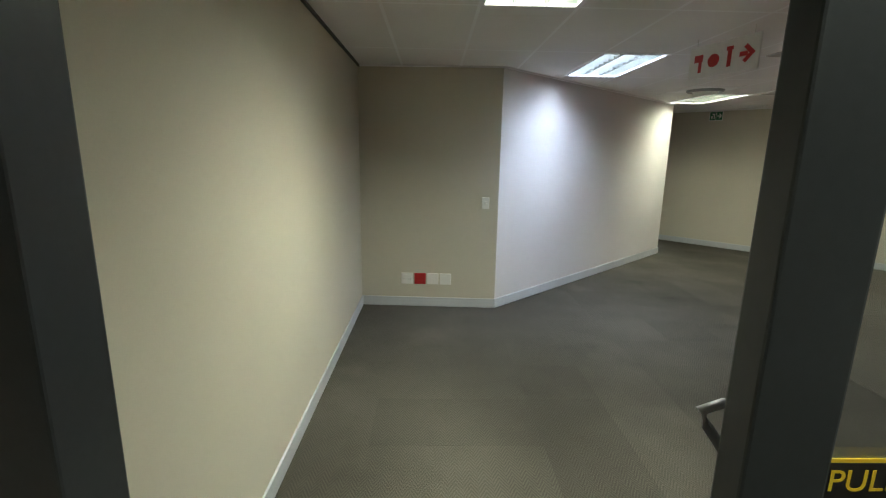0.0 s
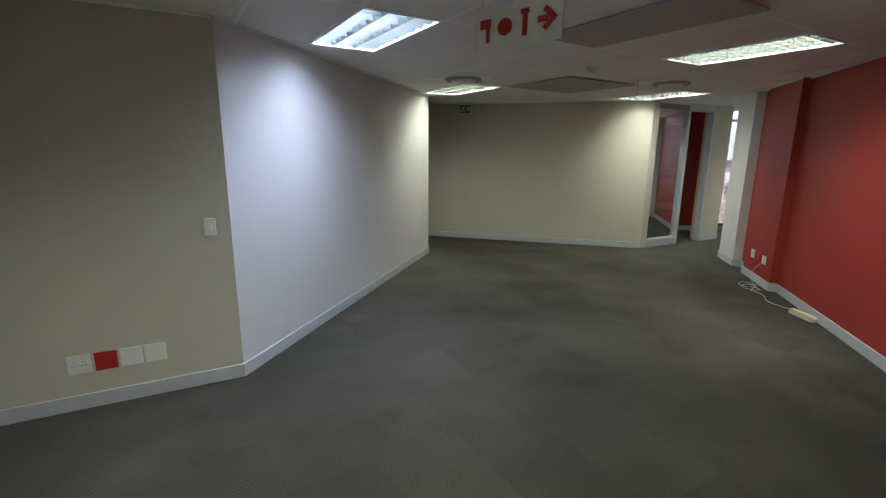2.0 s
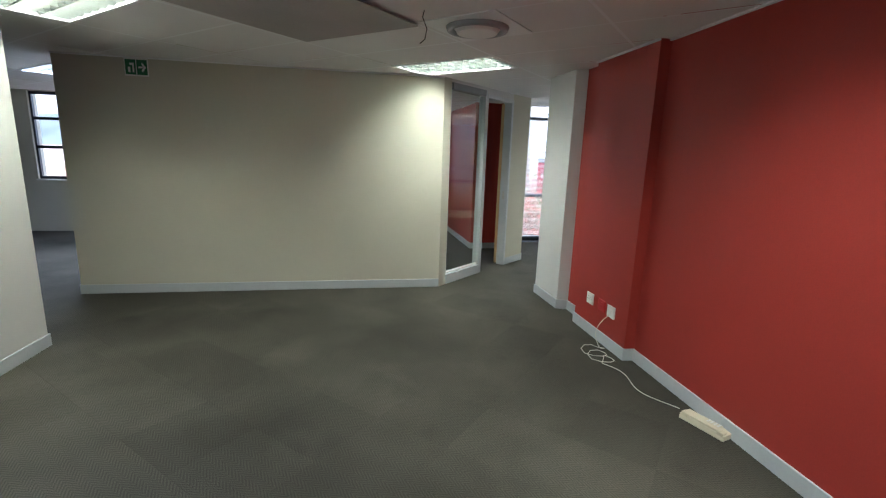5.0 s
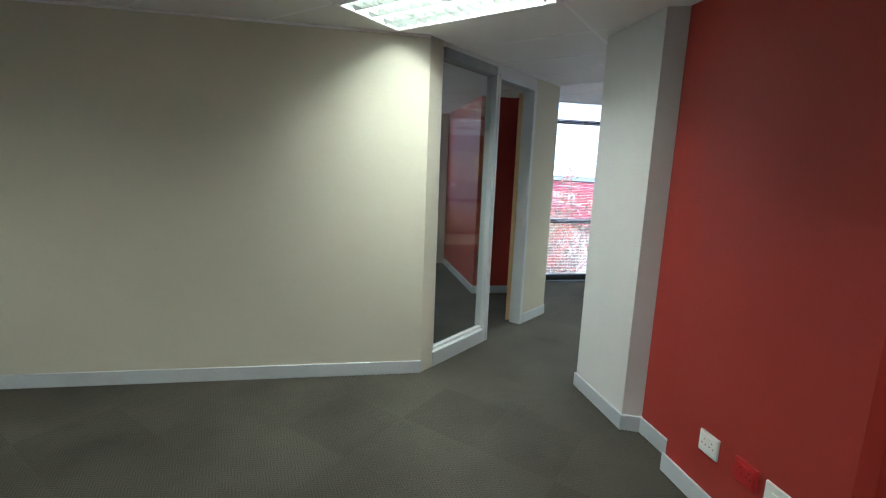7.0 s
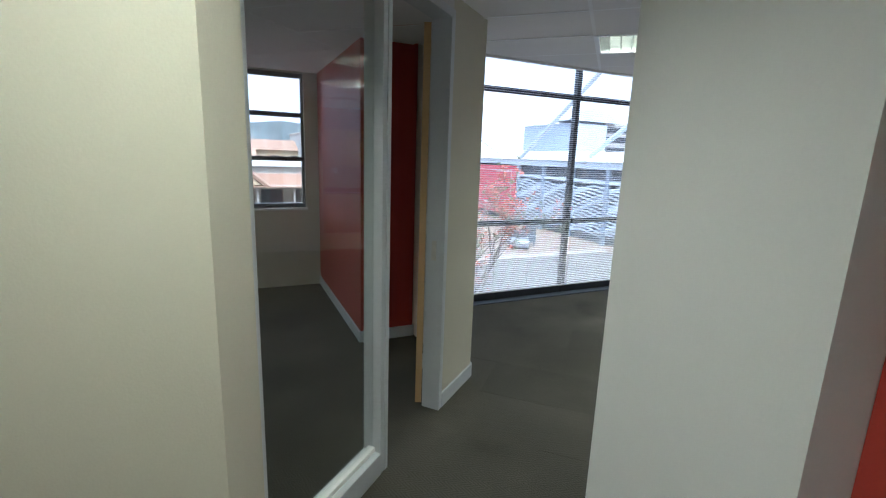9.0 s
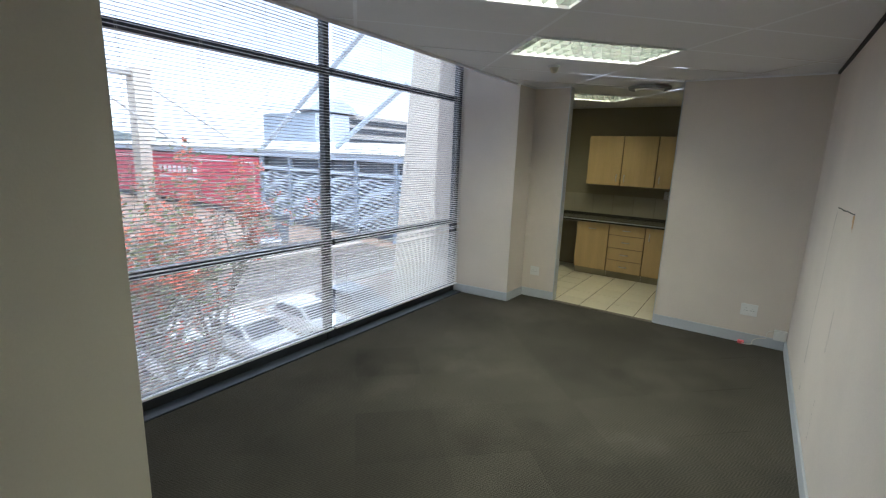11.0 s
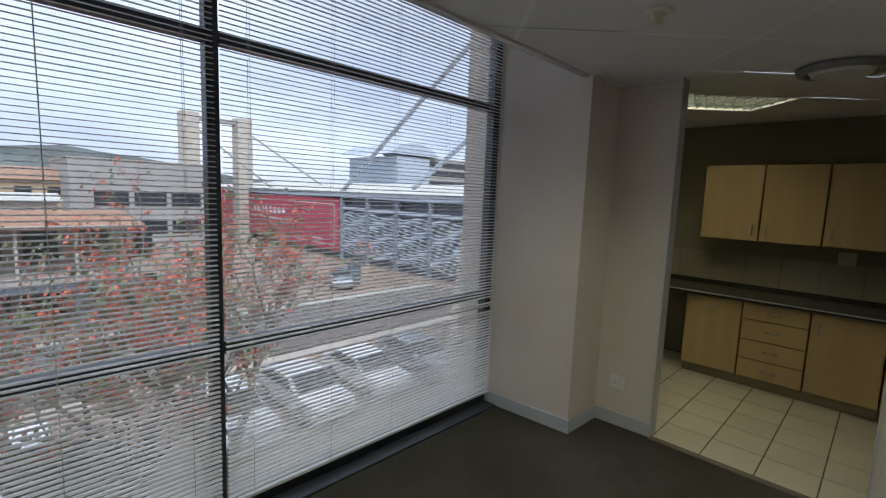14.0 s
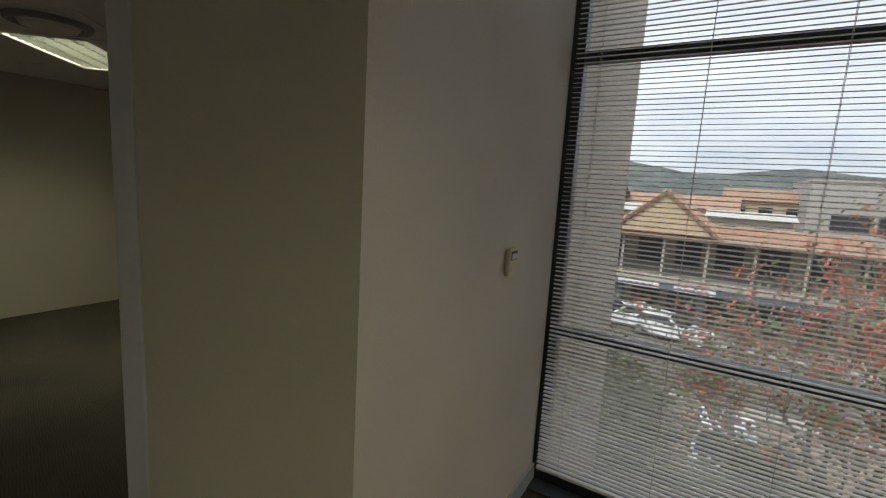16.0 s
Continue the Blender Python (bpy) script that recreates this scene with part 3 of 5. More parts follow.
# office windows in the outer wall
for i, (xa, xb) in enumerate(((-7.9, -6.8), (-6.2, -5.1), (-1.3, -0.2), (0.1, 1.12))):
    w = base_at("window_%d" % (i + 2), pose(xa, 13.5, 0), "dark-framed office window with a venetian blind", "window", kind="structure")
    L = xb - xa
    for z in (0.965, 1.5, 1.99, 2.415):
        box_part("window_frame", (0.03, 0, z - 0.025), (L - 0.03, 0.06, z + 0.025), M_DARKFRAME, w)
    for x in (0.015, L - 0.015):
        box_part("window_frame", (x - 0.015, 0, 0.94), (x + 0.015, 0.06, 2.44), M_DARKFRAME, w)
    p_ = box_part("pane", (0.03, 0.025, 0.99), (L - 0.03, 0.03, 2.39), M_GLASS, w)
    p_.visible_shadow = False
    box_part("window_sill", (-0.02, -0.08, 0.915), (L + 0.02, 0.0, 0.938), M_WHITE, w, 0.004)

# ---------------- entrance door ----------------
m_ent = frame_m(LD, RD)
n_ent = dist(LD, RD)


def ex(x, y):
    """Place along the entrance wall of a plan point."""
    dx, dy = RD[0] - LD[0], RD[1] - LD[1]
    return ((x - LD[0]) * dx + (y - LD[1]) * dy) / n_ent


XL, XR = 0.345, 1.122
ent = base_at("entrance_frame", m_ent, "black aluminium entrance door frame", "door frame", kind="structure")
box_part("jamb", (XL - 0.075, -0.05, 0), (XL, 0.05, 2.2), M_DARKFRAME, ent, 0.004)
box_part("jamb", (XL - 0.16, -0.035, 0), (XL - 0.08, 0.035, 2.2), M_DARKFRAME, ent, 0.004)
box_part("jamb", (XR + 1.0, -0.05, 0), (XR + 1.07, 0.05, 2.2), M_DARKFRAME, ent, 0.004)
box_part("head", (XL - 0.16, -0.05, 2.2), (XR + 1.07, 0.05, 2.27), M_DARKFRAME, ent, 0.004)
wall("wall_entrance_left", LD, (LD[0] + (XL - 0.16) * R2, LD[1] + (XL - 0.16) * R2), M_CREAM, "cream wall strip beside the entrance", th=0.08, skirt=False)
wall("wall_entrance_right", (LD[0] + (XR + 1.07) * R2, LD[1] + (XR + 1.07) * R2), RD, M_CREAM, "cream wall beside the entrance", th=0.08)
wall("wall_entrance_top", LD, RD, M_CREAM, "cream wall above the entrance door", z0=2.272, th=0.06, skirt=False)
lf = base_at("door_2", m_ent, "black-framed glass entrance door with a yellow pull sticker", "door")
box_part("stile", (XR, -0.025, 0.01), (XR + 0.106, 0.025, 2.19), M_DARKFRAME, lf, 0.004)
box_part("stile", (XR + 0.90, -0.025, 0.01), (XR + 0.995, 0.025, 2.19), M_DARKFRAME, lf, 0.004)
box_part("rail", (XR + 0.106, -0.025, 0.01), (XR + 0.90, 0.025, 0.2), M_DARKFRAME, lf, 0.004)
box_part("rail", (XR + 0.106, -0.025, 2.09), (XR + 0.90, 0.025, 2.19), M_DARKFRAME, lf, 0.004)
gp = box_part("pane", (XR + 0.106, -0.004, 0.2), (XR + 0.90, 0.004, 2.09), M_GLASS, lf)
gp.visible_shadow = False
bm = bmesh.new()
tube_mesh(bm, [(XR + 0.06, 0.02, 1.295), (XR + 0.06, 0.045, 1.295), (XR + 0.02, 0.055, 1.30), (XR - 0.008, 0.055, 1.29), (XR + 0.004, 0.055, 1.265), (XR + 0.04, 0.055, 1.215)], 0.0075, 8)
part("lever_handle", bm, M_RING, lf, "dark grey metal lever handle", True)
stk = box_part("pull_sticker", (XR + 0.108, -0.0075, 1.2), (XR + 0.228, -0.0055, 1.262), M_YELLOW, lf, label="yellow sticker with the word pull")
box_part("border", (XR + 0.113, -0.0085, 1.205), (XR + 0.223, -0.0076, 1.257), M_BLACK, stk)


def text_part(body, size, material, parent, m, depth=0.0004, label=""):
    cu = bpy.data.curves.new("lettering", "FONT")
    cu.body, cu.size, cu.extrude = body, size, depth
    cu.align_x, cu.align_y = "CENTER", "CENTER"
    tmp = bpy.data.objects.new("lettering", cu)
    scene.collection.objects.link(tmp)
    me = bpy.data.meshes.new_from_object(tmp.evaluated_get(bpy.context.evaluated_depsgraph_get()))
    bpy.data.objects.remove(tmp)
    me.materials.clear()
    me.materials.append(material)
    ob = new("lettering", me)
    ob.parent = parent
    ob.matrix_local = m
    if label:
        ob["label"] = label
    return ob


text_part("PULL", 0.043, M_YELLOW, stk, pose(XR + 0.168, -0.0092, 1.231, 90, 0, 0), label="yellow letters")


# ---------------- sockets, switches and wall fittings ----------------
def plate(name, m, w, h, material, label, category, kind="socket", group=""):
    """Wall plate; local x along the wall, -y out of the wall... y out."""
    th = base_at(name, m, label, category, group)
    box_part("face_plate", (-w / 2, 0.0, -h / 2), (w / 2, 0.011, h / 2), material, th, 0.004)
    if kind == "socket":
        box_part("insert", (-w * 0.38, 0.0112, -h * 0.36), (w * 0.38, 0.014, h * 0.36), material, th, 0.002)
        bm = bmesh.new()
        for sx in (-1, 1) if w > 0.1 else (0,):
            for dx, dz in ((0, 0.016), (-0.011, -0.006), (0.011, -0.006)):
                bm_cyl(bm, (sx * w * 0.2 + dx, 0.0138, dz), (sx * w * 0.2 + dx, 0.0146, dz), 0.0035, seg=8)
        part("pin_holes", bm, M_BLACK, th)
        box_part("rocker", (-w * 0.1, 0.0142, h * 0.18), (w * 0.1, 0.018, h * 0.32), material, th, 0.002)
    elif kind == "switch":
        box_part("rocker", (-w * 0.18, 0.0112, -h * 0.2), (w * 0.18, 0.017, h * 0.2), material, th, 0.003)
    return th


def on_wall(p, q, s, z):
    """Pose on the wall p to q, s metres along, facing the room on its left."""
    n = dist(p, q)
    a = math.degrees(math.atan2(q[1] - p[1], q[0] - p[0]))
    return pose(p[0] + (q[0] - p[0]) * s / n, p[1] + (q[1] - p[1]) * s / n, z, 0, 0, a)


plate("light_switch", on_wall(B, A, 0.13, 1.125), 0.075, 0.118, M_WHITE, "white light switch on the cream wall", "switch", "switch")
for s, mt, kd, lb in ((0.94, M_WHITE, "socket", "white power socket on the cream wall"), (0.80, M_REDPL, "socket", "red dedicated power socket on the cream wall"),
                      (0.665, M_WHITE, "blank", "white blank cover plate on the cream wall"), (0.53, M_WHITE, "blank", "white blank cover plate on the cream wall")):
    plate("wall_socket" if kd == "socket" else "cover_plate", on_wall(B, A, s, 0.305), 0.122, 0.122, mt, lb, "socket" if kd == "socket" else "cover plate", kd, "row of wall plates")
plate("wall_socket", on_wall(HH, G, 0.60, 0.335), 0.115, 0.105, M_WHITE, "white power socket on the red column", "socket", group="plates on the red column")
plate("wall_socket", on_wall(HH, G, 0.39, 0.335), 0.115, 0.1, M_REDPL, "red dedicated power socket on the red column", "socket", group="plates on the red column")
plate("cover_plate", on_wall(HH, G, 0.235, 0.33), 0.115, 0.105, M_WHITE, "white telephone outlet on the red column", "outlet", "switch", "plates on the red column")
plate("wall_socket", on_wall(RC, K2, 0.325, 0.33), 0.135, 0.115, M_WHITE, "white double power socket on the taupe wall", "socket")
plate("wall_socket", on_wall(K1, QI, 0.25, 0.328), 0.11, 0.11, M_WHITE, "white power socket on the narrow taupe wall", "socket")

# telephone box with cord and pink plug in the corner
tb = base_at("telephone_box", on_wall(RC, K2, 0.05, 0.145), "white telephone junction box with a loose cord", "junction box")
box_part("case", (-0.045, 0.012, -0.05), (0.055, 0.045, 0.05), M_WHITE, tb, 0.008)
box_part("lid", (-0.035, 0.0452, -0.038), (0.045, 0.05, 0.036), M_WHITE, tb, 0.004)
bm = bmesh.new()
cp = []
for k in range(40):
    a = k / 39
    cp.append((0.06 + 0.22 * a + 0.02 * math.sin(a * 14), 0.03 + 0.035 * math.sin(a * 9) + 0.02, 0.04 * (1 - a) ** 2 - 0.13 * min(1, a * 1.6) + 0.025 * abs(math.sin(a * 10)) * (1 - a)))
tube_mesh(bm, cp, 0.004)
part("cord", bm, M_CORD, tb, smooth=True)
bm = bmesh.new()
vs = bm_box(bm, (0.27, 0.02, -0.143), (0.325, 0.075, -0.115), bevel=0.01)
part("plug", bm, M_PINK, tb, "pink plug")

# thermostat
tm = base_at("thermostat", on_wall(N, K, 0.62, 1.335), "small white wall thermostat with a grey display", "thermostat")
box_part("case", (-0.04, 0.0, -0.058), (0.04, 0.024, 0.058), M_CREAMPL, tm, 0.005)
box_part("display", (-0.03, 0.0242, 0.008), (0.03, 0.026, 0.046), M_BLACK, tm, 0.001)
box_part("screen", (-0.025, 0.0262, 0.012), (0.025, 0.027, 0.036), M_ALU, tm)
box_part("buttons", (-0.028, 0.0242, -0.04), (0.028, 0.0265, -0.01), M_CREAMPL, tm, 0.001)

# cracked outline of a boarded door
ck = base_at("wall_crack", pose(0, 8.775, 0), "cracks in the paint outlining a boarded-up door", "crack")


def crack(bm, a, b, w, seed):
    rng = random.Random(seed)
    n = max(4, int(dist(a, b) / 0.05))
    px = []
    for i in range(n + 1):
        f = i / n
        px.append((a[0] + (b[0] - a[0]) * f + rng.uniform(-0.003, 0.003), a[1] + (b[1] - a[1]) * f + rng.uniform(-0.003, 0.003), w * rng.uniform(0.35, 1.0)))
    horiz = abs(b[0] - a[0]) > abs(b[1] - a[1])
    for (x0, z0, w0), (x1, z1, w1) in zip(px, px[1:]):
        o = (0, 1) if horiz else (1, 0)
        f = [bm.verts.new((x0 - o[0] * w0, 0.003, z0 - o[1] * w0)), bm.verts.new((x1 - o[0] * w1, 0.003, z1 - o[1] * w1)),
             bm.verts.new((x1 + o[0] * w1, 0.003, z1 + o[1] * w1)), bm.verts.new((x0 + o[0] * w0, 0.003, z0 + o[1] * w0))]
        bm.faces.new(f)


for a, b, w, sd in (((4.975, 1.441), (4.37, 1.449), 0.006, 1), ((4.98, 1.44), (5.04, 0.78), 0.0042, 2), ((5.04, 0.78), (5.02, 0.40), 0.0034, 3), ((4.99, 0.30), (4.985, 0.21), 0.003, 4),
                    ((4.362, 0.95), (4.36, 0.72), 0.0024, 5), ((4.385, 0.9), (4.38, 0.7), 0.001, 6), ((4.355, 0.45), (4.35, 0.2), 0.0018, 7)):
    bm = bmesh.new()
    crack(bm, a, b, w, sd)
    part("crack_line", bm, M_CRACK, ck)
bm = bmesh.new()
vs = [bm.verts.new((4.37 + dx, 0.004, 1.445 + dz)) for dx, dz in ((-0.015, 0.0), (0.03, 0.0), (0.036, -0.03), (0.018, -0.045), (0.02, -0.075), (-0.002, -0.06), (-0.012, -0.095), (-0.02, -0.04))]
bm.faces.new(vs)
part("chipped_spot", bm, M_RAWWOOD, ck, "chipped spot showing raw board")

# ---------------- signs, diffusers, detectors ----------------
sg = base_at("hanging_sign", pose(-1.70, 3.665, 2.18, 0, 0, -28), "hanging white fire equipment sign with red symbols", "sign")
sg.scale = (1.28, 1, 1.2)
box_part("panel", (0, -0.006, 0), (0.42, 0.006, 0.182), M_WHITE, sg, 0.002)
for side in (-1, 1):
    y = side * 0.0075
    bm = bmesh.new()
    for z0, z1, x0, x1 in ((0.09, 0.13, 0.035, 0.09), (0.03, 0.10, 0.065, 0.085)):
        bm_box(bm, (x0, y - 0.001, z0), (x1, y + 0.001, z1))
    part("hose_symbol", bm, M_REDPL, sg)
    bm = bmesh.new()
    bm_cyl(bm, (0.16, y - 0.001, 0.085), (0.16, y + 0.001, 0.085), 0.036, seg=20)
    part("reel_symbol", bm, M_REDPL, sg)
    bm = bmesh.new()
    bm_box(bm, (0.245, y - 0.001, 0.035), (0.268, y + 0.001, 0.125))
    bm_box(bm, (0.236, y - 0.001, 0.122), (0.275, y + 0.001, 0.142))
    part("extinguisher_symbol", bm, M_REDPL, sg)
    bm = bmesh.new()
    bm_box(bm, (0.315, y - 0.001, 0.075), (0.36, y + 0.001, 0.1))
    f = [bm.verts.new((x, y + dy, z)) for dy in (-0.001, 0.001) for x, z in ((0.352, 0.04), (0.4, 0.088), (0.352, 0.136), (0.335, 0.122), (0.368, 0.088), (0.335, 0.054))]
    bm.faces.new(f[:6])
    bm.faces.new(f[6:])
    part("arrow_symbol", bm, M_REDPL, sg)
for x in (0.04, 0.38):
    bm = bmesh.new()
    bm_cyl(bm, (x, 0, 0.182), (x, 0, 0.224), 0.002, seg=5)
    part("wire", bm, M_SILVER, sg)

xs_ = base_at("exit_sign", on_wall(D, I, 3.15, 2.355), "small green and white emergency exit sign high on the wall", "sign")
box_part("panel", (-0.11, 0, -0.085), (0.11, 0.006, 0.085), M_WHITE, xs_, 0.001)
for x0, x1 in ((-0.1, -0.004), (0.004, 0.1)):
    box_part("green_field", (x0, 0.0065, -0.072), (x1, 0.0075, 0.072), M_GREEN, xs_)
bm = bmesh.new()
bm_box(bm, (0.02, 0.0078, -0.05), (0.035, 0.0085, 0.04))
bm_box(bm, (0.03, 0.0078, 0.02), (0.06, 0.0085, 0.04))
bm_box(bm, (0.055, 0.0078, -0.05), (0.075, 0.0085, 0.0))
part("running_symbol", bm, M_WHITE, xs_)
bm = bmesh.new()
bm_box(bm, (-0.06, 0.0078, -0.009), (-0.02, 0.0085, 0.009))
f = [bm.verts.new((x, 0.0082, z)) for x, z in ((-0.058, 0.045), (-0.09, 0.0), (-0.058, -0.045), (-0.045, -0.035), (-0.068, 0.0), (-0.045, 0.035))]
bm.faces.new(f)
part("arrow_symbol", bm, M_WHITE, xs_)


def diffuser(x, y, tile, label):
    th = base_at("air_diffuser", pose(x, y, H, 0, 0, 45), label, "air vent", "round air vents")
    if tile:
        bm = bmesh.new()
        bm_box(bm, (-0.28, -0.28, -0.004), (0.28, 0.28, 0.003), bevel=0.002)
        part("plate", bm, M_TBAR, th)
    prof = ((0.215, -0.006), (0.205, -0.03), (0.17, -0.034), (0.16, -0.012))
    bm = bmesh.new()
    rings = [[bm.verts.new((r * math.cos(k * math.tau / 32), r * math.sin(k * math.tau / 32), z)) for k in range(32)] for r, z in prof]
    for a, b in zip(rings, rings[1:]):
        for k in range(32):
            bm.faces.new((a[k], a[(k + 1) % 32], b[(k + 1) % 32], b[k]))
    part("ring", bm, M_RING, th, "grey metal ring", True)
    bm = bmesh.new()
    bm_cyl(bm, (0, 0, -0.045), (0, 0, -0.02), 0.135, 0.15, seg=32)
    part("disc", bm, M_WHITE, th)
    return th


diffuser(-2.32, 6.42, True, "round metal ceiling air vent in a pale plate")
diffuser(0.055, 7.2, True, "round metal ceiling air vent in a pale plate")
diffuser(-0.92, 10.98, True, "round metal ceiling air vent in the inner office")
diffuser(6.70, 10.29, False, "round white ceiling air vent above the kitchen opening")


def detector(x, y):
    th = base_at("smoke_detector", pose(x, y, H), "small round white smoke detector on the ceiling", "smoke detector", "smoke detectors")
    bm = bmesh.new()
    bm_cyl(bm, (0, 0, -0.015), (0, 0, 0.004), 0.05, 0.052, seg=24)
    part("base", bm, M_WHITE, th)
    bm = bmesh.new()
    bm_cyl(bm, (0, 0, -0.05), (0, 0, -0.0155), 0.026, 0.038, seg=24)
    part("chamber", bm, M_CREAMPL, th)
    bm = bmesh.new()
    bm_cyl(bm, (0, 0, -0.058), (0, 0, -0.0505), 0.014, 0.018, seg=16)
    part("cap", bm, M_CREAMPL, th)


detector(-0.93, 5.87)
detector(5.27, 10.79)

# sagging darker ceiling panels and a loose wire
M_PANEL = mat("bare_ceiling_board", (0.44, 0.41, 0.39), 0.9, vary=0.1, scale=2, bump=0.1)
for x, y, sx, sy, lb in ((-1.13, 7.23, 0.56, 0.55, "dull unpainted access board set in the ceiling"), (-0.75, 4.35, 0.30, 0.62, "long dull board set in the ceiling")):
    cpn = base_at("ceiling_panel", pose(x, y, H - 0.006, 0.6, 0.4, 45), lb, "ceiling panel")
    box_part("board", (-sx, -sy, -0.008), (sx, sy, 0.003), M_PANEL, cpn, 0.003)
bm = bmesh.new()
tube_mesh(bm, [(-0.35, 6.95, H), (-0.36, 6.95, H - 0.04), (-0.33, 6.96, H - 0.10), (-0.34, 6.97, H - 0.16), (-0.37, 6.98, H - 0.185)], 0.003)
tagged(obj("loose_wire", bm, M_BLACK, smooth=True), "short loose wire hanging from the ceiling", "wire")

# ---------------- telephone on the floor ----------------
PH = pose(1.33, 6.13, 0.0, 0, 0, 16) @ Matrix.Diagonal((0.74, 0.7, 0.74, 1))
ph = base_at("telephone", PH, "old cream corded telephone lying on the carpet", "telephone")
bm = bmesh.new()
vs = bm_box(bm, (-0.075, -0.21, 0.002), (0.075, 0.2, 0.05), bevel=0.012)
for v in bm.verts:
    if v.co.z > 0.03:
        v.co.z += 0.012 * (v.co.y + 0.2)
        v.co.x *= 0.88
part("body", bm, M_CREAMPL, ph)
bm = bmesh.new()
bm_box(bm, (-0.07, -0.17, 0.055), (-0.02, 0.15, 0.075), bevel=0.008)
bm_box(bm, (-0.075, -0.2, 0.04), (-0.015, -0.14, 0.07), bevel=0.008)
bm_box(bm, (-0.075, 0.12, 0.045), (-0.015, 0.18, 0.078), bevel=0.008)
part("handset", bm, M_CREAMPL, ph)
kp = box_part("keypad", (0.0, -0.12, 0.0555), (0.058, 0.06, 0.058), M_CREAMPL, ph, 0.001)
for i in range(4):
    for j in range(3):
        box_part("key", (0.004 + j * 0.018, -0.11 + i * 0.03, 0.058), (0.018 + j * 0.018, -0.09 + i * 0.03, 0.062), M_WHITE, kp, 0.001)
bm = bmesh.new()
pts = []
for k in range(60):
    a = k / 59
    if a < 0.25:
        pts.append((1.37 - 0.1 * math.sin(a * 12), 7.32 + 0.03 * math.sin(a * 20), max(0.006, 0.30 * (1 - a / 0.2))))
    elif a < 0.55:
        b = (a - 0.25) / 0.3
        pts.append((1.20 + 0.09 * math.cos(b * 14), 7.3 - 0.25 * b + 0.09 * math.sin(b * 14), 0.006 + 0.012 * abs(math.sin(b * 14))))
    else:
        b = (a - 0.55) / 0.45
        pts.append((1.15 + 0.12 * b + 0.05 * math.sin(b * 7), 7.04 - 0.72 * b, 0.006 + 0.01 * b))
tube_mesh(bm, pts, 0.0032)
cd = part("cord", bm, M_CORD, ph, "tangled cream telephone cord", True)
cd.matrix_parent_inverse = PH.inverted()

# ---------------- kitchen ----------------
bm = bmesh.new()
bm_box(bm, (6.43, 8.9, -0.003), (8.62, 12.2, 0.0015))
kf = tagged(obj("kitchen_floor", bm, M_GROUT), "cream square floor tiles with dark grout", "floor", kind="structure")
bm = bmesh.new()
bm_box(bm, (-0.147, -0.147, 0), (0.147, 0.147, 0.006), bevel=0.002)
tile_me = mesh_of(bm, "floor_tile", M_FTILE)
for i in range(7):
    for j in range(11):
        t = new("floor_tile", tile_me)
        t.parent = kf
        t.location = (6.60 + 0.303 * i, 9.06 + 0.303 * j, 0.0)
        if j == 10:
            t.scale = (1, 0.7, 1)
            t.location.y -= 0.05
bm = bmesh.new()
bm_box(bm, (6.40, 9.915, 0.0), (6.45, 11.043, 0.009), bevel=0.002)
tagged(obj("door_sill", bm, M_GROUT), "dark threshold strip between carpet and tiles", "threshold", kind="structure")


def handle(parent, x, y, z, vertical):
    bm = bmesh.new()
    r = [(-0.0, a * 0.05, 0.022 * math.cos(a * 1.57)) for a in (-1, -0.75, -0.4, 0, 0.4, 0.75, 1)]
    pts = [(x - d, y + (0 if vertical else s), z + (s if vertical else 0)) for _, s, d in r]
    tube_mesh(bm, pts, 0.008, 6)
    return part("handle", bm, M_SILVER, parent, "curved steel handle", True)


def base_unit(y0, y1, drawers, label):
    th = base_at("base_cabinet", pose(8.0, 0, 0), label, "cabinet", "kitchen base cabinets")
    box_part("body", (0.032, y0 + 0.002, 0.1), (0.6, y1 - 0.002, 0.79), M_CARCASS, th)
    box_part("plinth", (0.06, y0 + 0.002, 0.006), (0.08, y1 - 0.002, 0.1), M_KWALL, th)
    if drawers:
        for z0, z1 in ((0.645, 0.785), (0.46, 0.635), (0.285, 0.45), (0.11, 0.275)):
            d = box_part("drawer_front", (-0.001, y0 + 0.005, z0), (0.017, y1 - 0.005, z1), M_MAPLE, th, 0.002)
            handle(d, -0.001, (y0 + y1) / 2, (z0 + z1) / 2, False)
    else:
        d = box_part("door", (-0.001, y0 + 0.005, 0.11), (0.017, y1 - 0.005, 0.785), M_MAPLE, th, 0.002)
        if y1 > 11.2:
            handle(d, -0.001, (y0 + y1) / 2, 0.70, False)
        else:
            handle(d, -0.001, y1 - 0.06, 0.66, True)
    return th


base_unit(10.87, 11.335, False, "maple laminate base cabinet with a plain door")
base_unit(10.385, 10.866, True, "maple laminate base cabinet with four drawers")
base_unit(9.91, 10.381, False, "maple laminate base cabinet with a plain door")
base_unit(9.43, 9.906, False, "maple laminate base cabinet with a plain door")
base_unit(8.95, 9.426, False, "maple laminate base cabinet with a plain door")
bm = bmesh.new()
bm_box(bm, (7.965, 8.905, 0.793), (8.615, 12.19, 0.83), bevel=0.008)
bm_box(bm, (8.59, 8.905, 0.83), (8.615, 12.19, 0.86), bevel=0.005)
ctop = tagged(obj("countertop", bm, M_COUNTER), "dark speckled kitchen countertop along the wall", "countertop")
box_part("edge_strip", (7.958, 8.91, 0.818), (7.9648, 12.185, 0.829), M_ALU, ctop, 0.001, "pale metal front edge strip")
